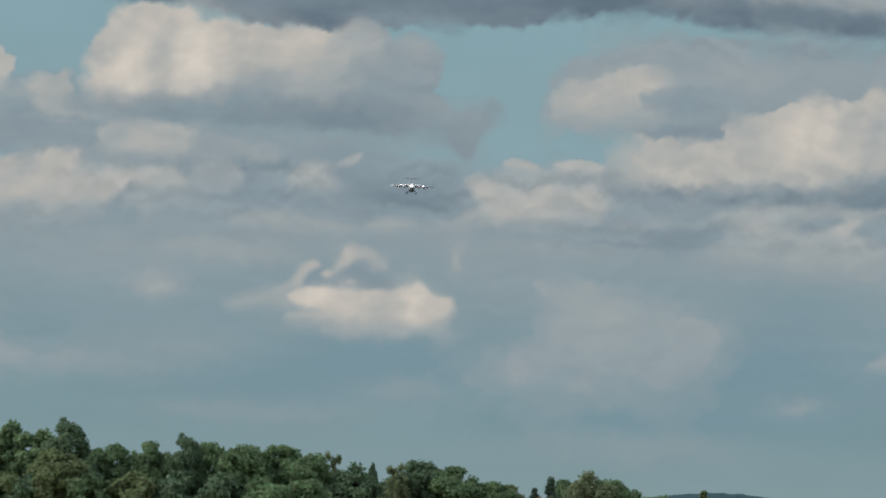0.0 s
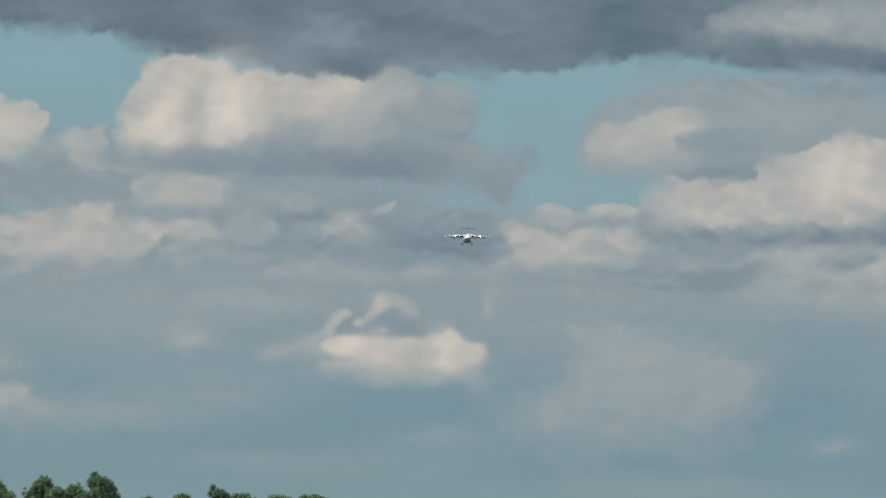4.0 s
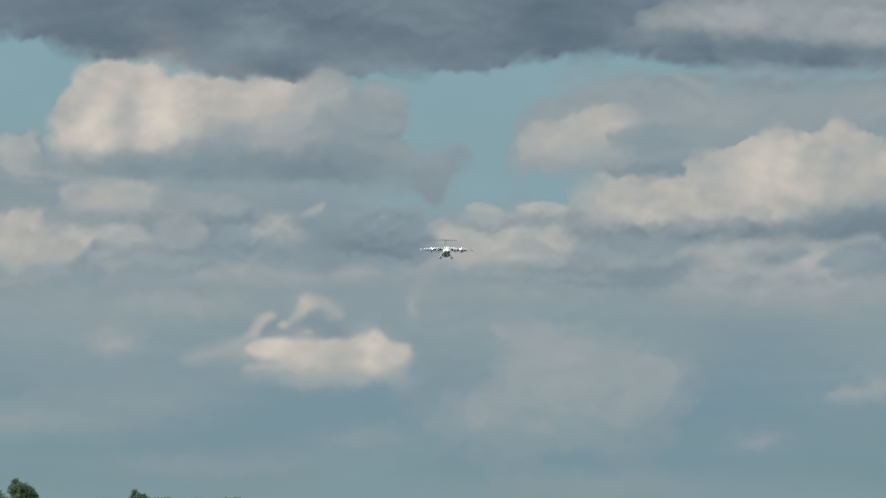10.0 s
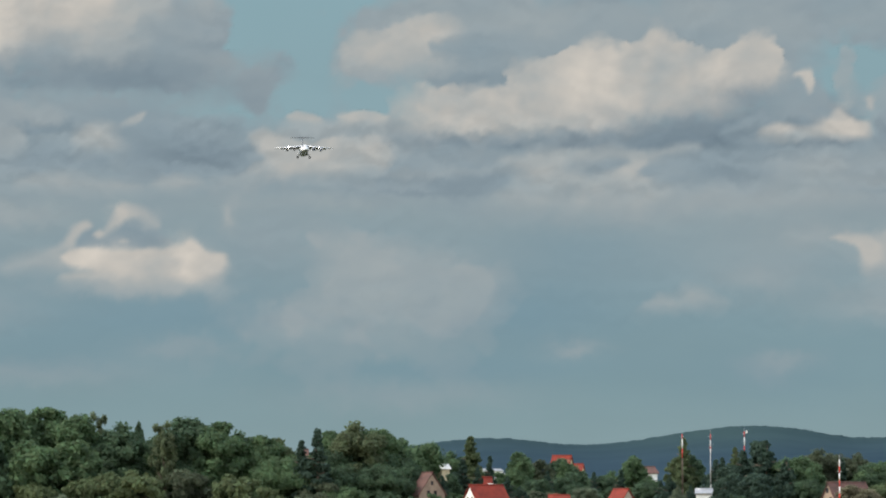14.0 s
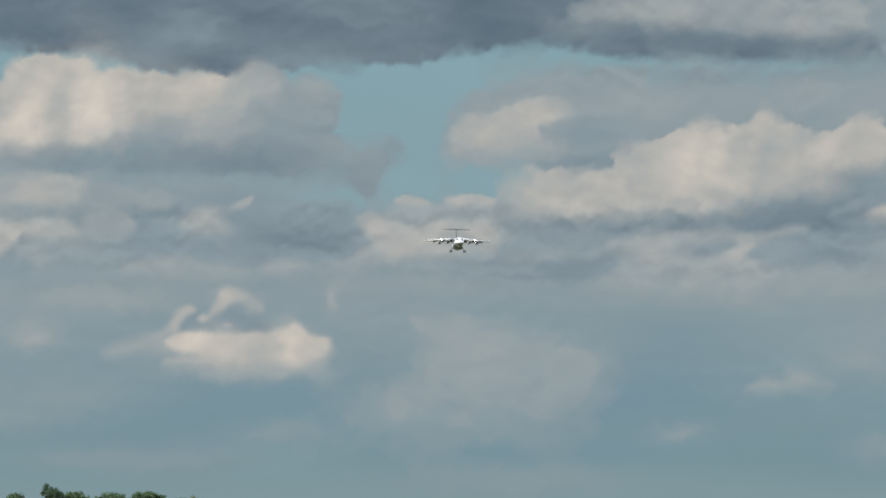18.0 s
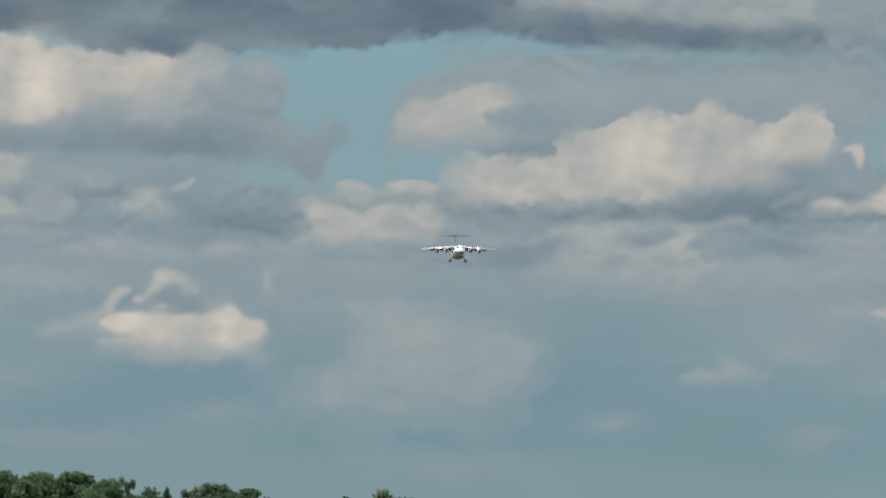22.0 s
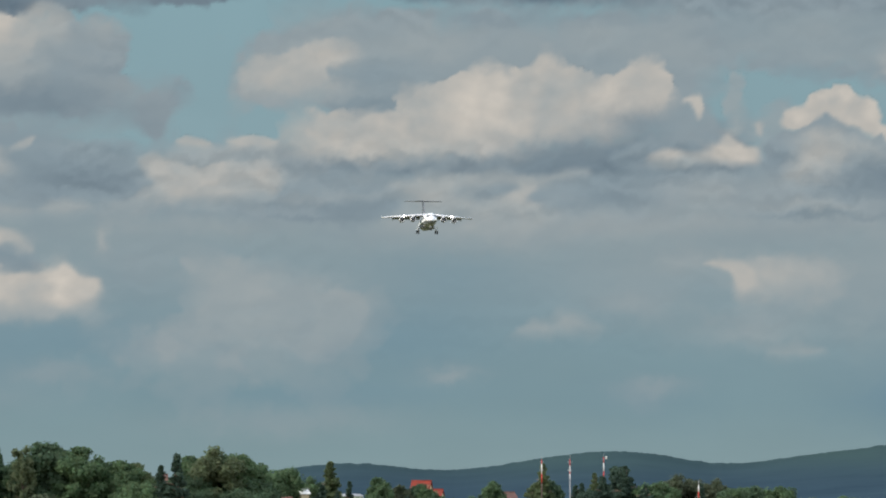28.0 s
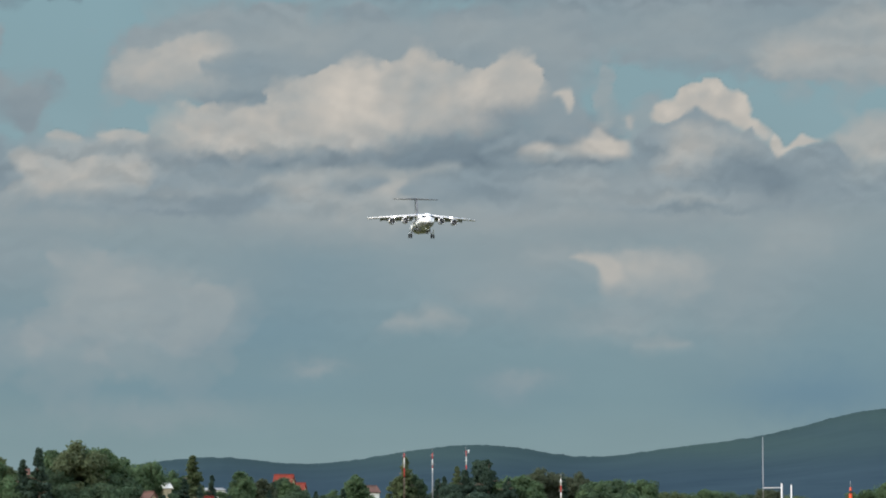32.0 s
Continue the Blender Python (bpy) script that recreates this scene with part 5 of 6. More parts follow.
    grow(oak, 3.63, 1105, 7.6, 5.5, DEEP)
    grow(oak, 3.89, 1132, 12.7, 5.6, BROWN)
    grow(elm, 4.09, 1128, 12.6, 4.6, BROWN)
    grow(spruce, 3.96, 1120, 11.6, 3.0, CONIFER)
    grow(oak, 4.29, 1120, 10.6, 6.2, DEEP)
    grow(elm, 4.48, 1118, 11.1, 4.7, DEEP)
    grow(bushy, 4.06, 1076, 6.4, 5.0, TAN)
    grow(bushy, 4.20, 1078, 5.6, 5.8, TAN)
    grow(bushy, 3.93, 1080, 5.0, 2.2, TAN)
    grow(bushy, 4.39, 1096, 7.0, 9.8, OLIVE)
    grow(bushy, 4.64, 1098, 7.0, 8.7, GREEN)
    grow(bushy, 4.28, 1088, 2.7, 9.7, BROWN)
    grow(oak, 4.34, 1120, 11.1, 5.6, GREEN)
    grow(elm, 4.49, 1125, 10.9, 5.1, BROWN)
    grow(oak, 4.76, 1118, 11.1, 5.1, GREEN)
    grow(bushy, 4.63, 1110, 8.4, 5.5, DEEP)
    grow(elm, 5.02, 1125, 8.9, 7.4, OLIVE)
    grow(oak, 5.25, 1130, 8.5, 5.6, GREEN)
    grow(oak, 5.43, 1128, 9.2, 4.5, GREEN)
    grow(elm, 5.69, 1130, 8.7, 5.8, DEEP)
    grow(bushy, 4.93, 1100, 6.4, 7.6, OLIVE)
    grow(bushy, 5.30, 1100, 6.2, 8.7, GREEN)
    grow(bushy, 5.64, 1100, 6.0, 8.7, DEEP)
    grow(bushy, 5.92, 1104, 6.5, 7.7, OLIVE)
    grow(elm, 6.03, 1130, 9.2, 4.5, BROWN)
    grow(elm, 6.29, 1150, 8.0, 6.8, OLIVE)
    grow(oak, 6.55, 1140, 7.2, 6.8, GREEN)
    grow(bushy, 6.98, 1120, 8.9, 6.7, GREEN)
    grow(oak, 7.37, 1130, 10.9, 9.0, GREEN)
    grow(bushy, 1.10, 1084, 3.5, 5.4, GREEN)
    grow(bushy, 1.92, 1084, 1.7, 5.4, GREEN)
    grow(elm, 1.98, 1200, 8.8, 4.8, GREEN)
    grow(bushy, 2.61, 1084, 3.5, 4.3, DEEP)
    grow(bushy, 3.72, 1082, 2.4, 5.4, GREEN)
    grow(bushy, 2.52, 1082, 3.7, 4.9, GREEN)
    grow(bushy, 2.68, 1083, 4.1, 3.9, DEEP)
    grow(bushy, 1.79, 1082, 1.6, 4.3, GREEN)
    grow(spruce, 2.73, 1084, 7.3, 3.7, CONIFER)

    grow(bushy, 1.18, 1083, 3.2, 4.0, GREEN)
    grow(spruce, 2.97, 1104, 13.2, 5.4, CONIFER)
    grow(spruce, 3.20, 1110, 15.2, 5.0, CONIFER)
    grow(spruce, 3.40, 1106, 11.5, 5.0, CONIFER)
    grow(spruce, -0.06, 1106, 8.7, 3.4, CONIFER)
    grow(elm, 0.02, 1112, 9.0, 3.0, DEEP)
    grow(elm, 1.27, 1300, 11.4, 3.6, GREEN)
    grow(elm, 1.12, 1290, 13.2, 4.0, DEEP)
    grow(elm, 1.19, 1286, 12.5, 3.0, GREEN)
    grow(spruce, 1.04, 1200, 11.6, 3.0, CONIFER)
    grow(bushy, 1.06, 1083, 3.0, 3.6, DEEP)
    grow(bushy, 1.72, 1083, 2.6, 2.4, DEEP)
    grow(bushy, -4.2, 300, 2.95, 1.5, DEEP)
    # the inside of the wood, and its undergrowth
    rnd = random.Random(5)
    for k in range(26):
        az = -8.0 + k * 0.30
        grow(rnd.choice((oak, elm)), az, rnd.uniform(1125, 1150), rnd.uniform(11.5, 13.5) + max(0, -3 - az) * 0.8, rnd.uniform(6, 8), rnd.choice((GREEN, DEEP, DEEP, OLIVE)), True)
    for k in range(24):
        grow(rnd.choice((oak, elm)), -7.9 + k * 0.31, rnd.uniform(1160, 1185), rnd.uniform(9.0, 11.0), rnd.uniform(9, 12), rnd.choice((GREEN, DEEP)), True)
    for k in range(34):
        grow(bushy, -7.9 + k * 0.49, rnd.uniform(1104, 1120), rnd.uniform(4.0, 6.5), rnd.uniform(8, 11), rnd.choice((GREEN, DEEP, OLIVE, BROWN)), True)


plant_all()


# ---- houses ----
def house(name, az, dist, rz, length, width, eave, ridge, wall, roof, label, windows=(), chimney=None, base=0.0):
    """A gabled house: the ridge runs along its own X. windows: (side, along, height, w, h), side 'g+', 'g-' a gable, 'f' the long front."""
    x, y, _ = spot(az, dist)
    ob = empty(name, pose(x, y, base, 0, 0, rz))
    tagged(ob, label, "house")
    hl, hw = length / 2, width / 2
    profile = [(-hw, -0.3), (hw, -0.3), (hw, eave), (0, ridge - 0.12), (-hw, eave)]
    part("wall", loft([[(sx * hl, py, pz) for py, pz in profile] for sx in (-1, 1)], smooth=False), wall, ob)
    over, thick = 0.28, 0.16
    slope = (ridge - eave) / hw
    for s in (-1, 1):
        ring = [(s * (hw + over), eave - over * slope), (0, ridge), (0, ridge + thick), (s * (hw + over + 0.05), eave - over * slope + thick)]
        part("roof", loft([[(sx * (hl + over), py, pz) for py, pz in ring] for sx in (-1, 1)], smooth=False), roof, ob)
    part("ridge_cap", tube([(-hl - over, 0, ridge + thick), (hl + over, 0, ridge + thick)], [0.14, 0.14], 8), roof, ob)
    for side, along, zc, w, h in windows:
        win = empty("window")
        win.parent = ob
        if side == "f":
            m = pose(along, -hw, zc)
        elif side == "g+":
            m = pose(hl, along, zc, 0, 0, 90)
        else:
            m = pose(-hl, -along, zc, 0, 0, -90)
        win.matrix_basis = m
        part("pane", box(-w / 2, -0.03, -h / 2, w / 2, 0.02, h / 2), GLASS_DARK, win)
        f = 0.09
        part("window_frame", join(box(-w / 2 - f, -0.07, -h / 2 - f, -w / 2, 0.02, h / 2 + f), box(w / 2, -0.07, -h / 2 - f, w / 2 + f, 0.02, h / 2 + f),
                                  box(-w / 2, -0.07, h / 2, w / 2, 0.02, h / 2 + f), box(-w / 2, -0.07, -h / 2 - f, w / 2, 0.02, -h / 2)), WOOD_DARK if wall is PLASTER_TAN else PLASTER_WHITE, win)
    if chimney:
        cx, cy, top = chimney
        part("chimney", join(box(cx - 0.35, cy - 0.3, ridge - 1.4, cx + 0.35, cy + 0.3, ridge + top), box(cx - 0.42, cy - 0.37, ridge + top, cx + 0.42, cy + 0.37, ridge + top + 0.12)),
             PLASTER_WHITE if wall is PLASTER_WHITE else BRICK, ob)
    return ob


# the hamlet behind the field
house("house", 0.385, 1096, 32, 7.3, 6.0, 3.1, 6.7, PLASTER_WHITE, TILE_RED, "white rendered cottage with a steep red tiled roof",
      (("g-", -0.8, 3.9, 0.7, 1.3), ("g-", 0.7, 3.9, 0.7, 1.3), ("g-", 1.2, 1.4, 0.9, 1.2), ("f", 1.2, 1.3, 0.7, 1.0), ("f", -1.5, 1.6, 0.9, 1.2)), (1.2, 0.3, 0.35))
house("house", 0.377, 1122, 5, 2.2, 3.4, 5.8, 8.3, PLASTER_CREAM, TILE_RED, "small house with a red roof behind a white cottage")
house("house", -0.205, 1101, -62, 3.8, 5.6, 5.2, 9.2, PLASTER_TAN, TILE_BROWN, "weathered tan gabled house with a brown roof and dark windows",
      (("g+", 0.0, 7.3, 0.35, 0.6), ("g+", -0.8, 5.3, 0.45, 0.9), ("g+", 0.7, 5.3, 0.45, 0.9)))
house("house", 1.150, 1330, -14, 4.2, 5.0, 11.4, 14.1, PLASTER_CREAM, TILE_RED, "tall house with a red roof among trees", (), (1.8, -1.2, -0.9))
house("house", 1.298, 1345, -10, 2.8, 4.0, 10.8, 12.2, PLASTER_CREAM, TILE_RED, "lower red-roofed house beside a taller one")
house("house", 1.117, 1092, 4, 3.7, 4.0, 3.5, 4.7, PLASTER_CREAM, TILE_RED, "low outbuilding with a red tiled roof", (("f", -0.6, 2.4, 0.8, 1.0),), (-0.6, 0.2, 0.35))
house("house", 1.742, 1092, -52, 4.1, 4.7, 2.7, 5.8, PLASTER_STONE, TILE_RED, "tan gabled cottage with a red tiled roof",
      (("g+", -0.65, 2.2, 0.5, 0.9), ("g+", 0.65, 2.2, 0.5, 0.9)))
house("house", 2.575, 1090, -6, 2.9, 2.6, 5.0, 5.7, PLASTER_WHITE, STEEL, "small white house with a pale grey roof")
house("house", 4.004, 1088, 37, 9.2, 4.7, 2.9, 6.8, PLASTER_TAN, TILE_BROWN, "derelict tan house with a sagging brown roof",
      (("g-", -0.3, 5.4, 0.5, 0.8), ("g-", 0.7, 3.6, 0.6, 0.9)))
house("house", 0.425, 1280, 14, 4.6, 5.0, 10.4, 10.7, PLASTER_WHITE, STEEL, "white flat-roofed building behind the trees", (("f", -2.0, 9.5, 1.2, 1.0), ("f", 2.0, 9.5, 1.2, 1.0)))
house("house", -0.042, 1128, 20, 1.6, 2.6, 10.2, 10.9, PLASTER_CREAM, PLASTER_WHITE, "narrow cream-coloured house showing between trees")
house("house", 2.002, 1300, 25, 3.6, 3.4, 9.9, 11.2, PLASTER_WHITE, TILE_BROWN, "white gabled house with a dark red roof among trees")
house("house", -1.448, 1180, 10, 1.5, 3.0, 13.0, 14.5, PLASTER_TAN, TILE_BROWN, "brown gabled roof showing above the wood")
house("house", 6.373, 1190, 12, 8.0, 6.5, 3.5, 6.0, PLASTER_TAN, TILE_RED, "red-roofed house half hidden behind shrubs")
house("house", 6.733, 1200, -10, 8.0, 6.5, 3.4, 5.6, PLASTER_TAN, TILE_RED, "red-roofed house half hidden behind shrubs")


# ---- masts and airfield fittings ----
def striped_mast(az, dist, top, radius, bands, label, lamp=False):
    """A tapered pole on a footing; bands: lengths and paints from the top down."""
    x, y, _ = spot(az, dist)
    ob = tagged(empty("mast", pose(x, y, 0)), label, "mast", "red and white masts")
    part("footing", box(-0.5, -0.5, -0.1, 0.5, 0.5, 0.15, 0.03), STEEL, ob)
    z1 = top
    for length, paint in bands:
        z0 = max(0.15, z1 - length)
        r0, r1 = radius * (1.2 - 0.45 * z0 / top), radius * (1.2 - 0.45 * z1 / top)
        part("mast_section", tube([(0, 0, z0), (0, 0, z1)], [r0, r1], 8), paint, ob)
        z1 = z0
    part("spike", tube([(0, 0, top), (0, 0, top + 0.9)], [0.04, 0.02], 5), STEEL, ob)
    for k in range(2):
        part("bracket", box(-0.4, -0.04, top - 0.5 - k * 1.6, 0.4, 0.04, top - 0.42 - k * 1.6), STEEL, ob)
    if lamp:
        part("obstacle_lamp", tube([(0.5, 0, top - 0.4), (0.5, 0, top + 0.15)], [0.15, 0.15], 8), MAST_WHITE, ob, "white lamp housing")
    return ob


striped_mast(2.358, 1096, 16.4, 0.11, ((0.9, MAST_RED), (1.9, MAST_WHITE), (1.7, MAST_RED), (6, MAST_OLD), (6, MAST_OLD)), "tall slender mast, red and white at its top")
striped_mast(2.642, 1096, 16.4, 0.10, ((1.2, MAST_RED), (1.2, MAST_WHITE), (0.4, MAST_RED), (1.0, MAST_WHITE), (6, MAST_GREY), (7, MAST_GREY)), "tall slender mast with a red tip and pale shaft")
striped_mast(2.982, 1150, 17.5, 0.11, ((1.2, MAST_RED), (1.7, MAST_WHITE), (1.7, MAST_RED), (7, MAST_OLD), (7, MAST_OLD)), "tall red and white mast with a lamp at its top", True)
striped_mast(3.933, 1022, 10.8, 0.125, tuple((1.2, MAST_RED if k % 2 else MAST_WHITE) for k in range(9)), "red and white striped mast standing in the field")


def localizer():
    """A long antenna row: white-faced elements on a red beam with posts."""
    a, b = Vector(spot(3.072, 1050)), Vector(spot(5.082, 1075))
    run = b - a
    length = run.length
    ob = tagged(empty("antenna_row", Matrix.Translation(a) @ pose(0, 0, 0, 0, 0.45, math.degrees(math.atan2(run.y, run.x)))),
                "long low antenna row with white elements on a red beam", "antenna")
    part("end_post", tube([(-1.75, 0, -0.1), (-1.75, 0, 2.9)], [0.06, 0.05], 6), MAST_RED, ob, "tall red end post")
    part("beam", box(-1.75, -0.05, 1.84, length, 0.05, 1.94), WOOD_DARK, ob)
    n = int(length / 2.35)
    for k in range(n):
        x = k * 2.35
        part("element", box(x, -0.24, 1.80, x + 1.40, -0.06, 2.10, 0.03), MAST_WHITE, ob)
        part("element_cap", box(x + 0.1, -0.16, 2.10, x + 1.3, -0.08, 2.22), MAST_RED, ob)
        if k % 2 == 0:
            part("post", tube([(x + 1.85, 0, -0.1), (x + 1.85, 0, 1.78)], [0.04, 0.04], 6), MAST_RED, ob)
    return ob


localizer()


def light_bar(az, dist, width):
    """A low approach-light bar: a white rail with lamps on short legs."""
    x, y, _ = spot(az, dist)
    ob = tagged(empty("approach_light_bar", pose(x, y, 0)), "low white approach light bar on short legs", "light bar", "approach light bars")
    part("rail", box(-width / 2, -0.05, 0.74, width / 2, 0.05, 0.82), MAST_WHITE, ob)
    for k in range(5):
        u = -width / 2 + width * (k + 0.5) / 5
        part("lamp", tube([(u, 0, 0.82), (u, 0, 0.98 if k != 2 else 1.25)], [0.07, 0.10], 8), MAST_WHITE, ob)
    part("leg", tube([(0, 0, -0.1), (0, 0, 0.70)], [0.07, 0.07], 6), MAST_WHITE, ob)
    for s in (-0.42, 0.42):
        part("leg", tube([(s * width, 0, -0.1), (s * width, 0, 0.70)], [0.03, 0.03], 6), STEEL, ob)
    return ob


light_bar(3.442, 1052, 4.0)
light_bar(3.722, 1046, 4.2)
light_bar(4.002, 1050, 4.2)


def marker_board(az, dist, width):
    x, y, _ = spot(az, dist)
    ob = tagged(empty("marker_board", pose(x, y, 0)), "low white board with a dark top edge in the grass", "marker board", "marker boards")
    part("panel", box(-width / 2, -0.08, 0.22, width / 2, 0.08, 0.66), MAST_WHITE, ob)
    part("cap", box(-width / 2 - 0.06, -0.14, 0.66, width / 2 + 0.06, 0.14, 1.04), WOOD_DARK, ob, "dark timber cap")
    for s in (-1, 1):
        part("post", box(s * width * 0.44 - 0.06, 0.08, -0.1, s * width * 0.44 + 0.06, 0.2, 0.62), WOOD_DARK, ob)
    return ob


def equipment_box(az, dist):
    """A red cabinet on two short feet with a sloping lid."""
    x, y, _ = spot(az, dist)
    ob = tagged(empty("equipment_box", pose(x, y, 0, 0, 0, 20)), "small red equipment cabinet on the airfield grass", "cabinet")
    part("body", box(-0.55, -0.4, 0.25, 0.55, 0.4, 1.0, 0.04), CABINET_RED, ob)
    part("lid", loft([[(-0.6, -0.45, 1.0), (0.6, -0.45, 1.0), (0.6, 0.45, 1.0), (-0.6, 0.45, 1.0)], [(-0.45, -0.25, 1.15), (0.45, -0.25, 1.15), (0.45, 0.3, 1.15), (-0.45, 0.3, 1.15)]], False), CABINET_RED, ob)
    part("door", box(-0.45, -0.44, 0.33, 0.45, -0.395, 0.92, 0.01), CABINET_RED, ob)
    for s in (-1, 1):
        part("foot", box(s * 0.4 - 0.1, -0.3, -0.1, s * 0.4 + 0.1, 0.3, 0.25), STEEL, ob)
    return ob


equipment_box(4.351, 1046)


def edge_light(az, dist):
    x, y, _ = spot(az, dist)
    ob = tagged(empty("edge_light", pose(x, y, 0)), "small white edge light on a short stem", "edge light", "edge lights")
    part("stem", tube([(0, 0, -0.1), (0, 0, 0.45)], [0.05, 0.05], 6), STEEL, ob)
    part("head", tube([(0, 0, 0.45), (0, 0, 0.55), (0, 0, 0.85)], [0.12, 0.2, 0.14], 8), MAST_WHITE, ob)
    return ob


for az in (3.334, 4.634, 2.694, 2.058):
    edge_light(az, 1048)
marker_board(-0.048, 860, 3.6)
marker_board(0.247, 860, 4.1)


def antenna_frame():
    """A tall thin pole joined by a crossbar to a stout white post, and a second post."""
    x, y, _ = spot(5.963, 600)
    ob = tagged(empty("antenna_gantry", pose(x, y, 0, 0, 0, -6)), "thin grey pole joined by a crossbar to a stout white post", "antenna")
    part("pole", tube([(0, 0, -0.1), (0, 0, 7.0), (0, 0, 12.3)], [0.04, 0.03, 0.022], 8), STEEL, ob)
    part("crossbar", tube([(0, 0, 6.92), (1.95, 0, 6.92)], [0.04, 0.04], 6), MAST_WHITE, ob)
    part("post", tube([(1.95, 0, -0.1), (1.95, 0, 7.35)], [0.085, 0.075], 10), MAST_WHITE, ob, "stout white post")
    part("foot", box(-0.4, -0.4, -0.1, 2.4, 0.4, 0.12, 0.03), STEEL, ob)
    x, y, _ = spot(6.245, 600)
    ob = tagged(empty("marker_post", pose(x, y, 0)), "stout white post standing alone", "post")
    part("shaft", tube([(0, 0, 0.1), (0, 0, 7.2)], [0.075, 0.065], 10), MAST_WHITE, ob)
    part("foot", box(-0.35, -0.35, -0.1, 0.35, 0.35, 0.12, 0.03), STEEL, ob)
    x, y, _ = spot(6.838, 600)
    ob = tagged(empty("marker_pole", pose(x, y, 0)), "orange-red marker pole with a thin spike", "marker pole")
    part("shaft", tube([(0, 0, 0.1), (0, 0, 6.3), (0, 0, 6.9)], [0.26, 0.17, 0.07], 10), ORANGE, ob)
    part("band", tube([(0, 0, 6.28), (0, 0, 6.6)], [0.175, 0.14], 10), DARK_INTAKE, ob)
    part("spike", tube([(0, 0, 6.9), (0, 0, 7.6)], [0.03, 0.015], 5), STEEL, ob)
    part("foot", box(-0.4, -0.4, -0.1, 0.4, 0.4, 0.12, 0.03), STEEL, ob)


antenna_frame()


# ---- the airliner ----
def wing_ring(x, y_le, z, chord, thick, n=10):
    """An aerofoil section at span x: leading edge forward (-Y)."""
    pts = []
    for k in range(n):
        u = k / n
        a = 2 * math.pi * u
        cx = 0.5 - 0.5 * math.cos(a)
        cz = thick * chord * (math.sin(a)) * (1.15 - cx) * 0.75
        pts.append((x, y_le + cx * chord, z + cz))
    return pts


def underside(ob, below):
    """Paint the faces that look down, and lie below a height, grey: real paint on wings, painted shade on belly and
    nacelles.
    """
    ob.data.materials.append(SKIN_UNDER)
    for p in ob.data.polygons:
        if p.normal.z < -0.25 and p.center.z < below:
            p.material_index = 1


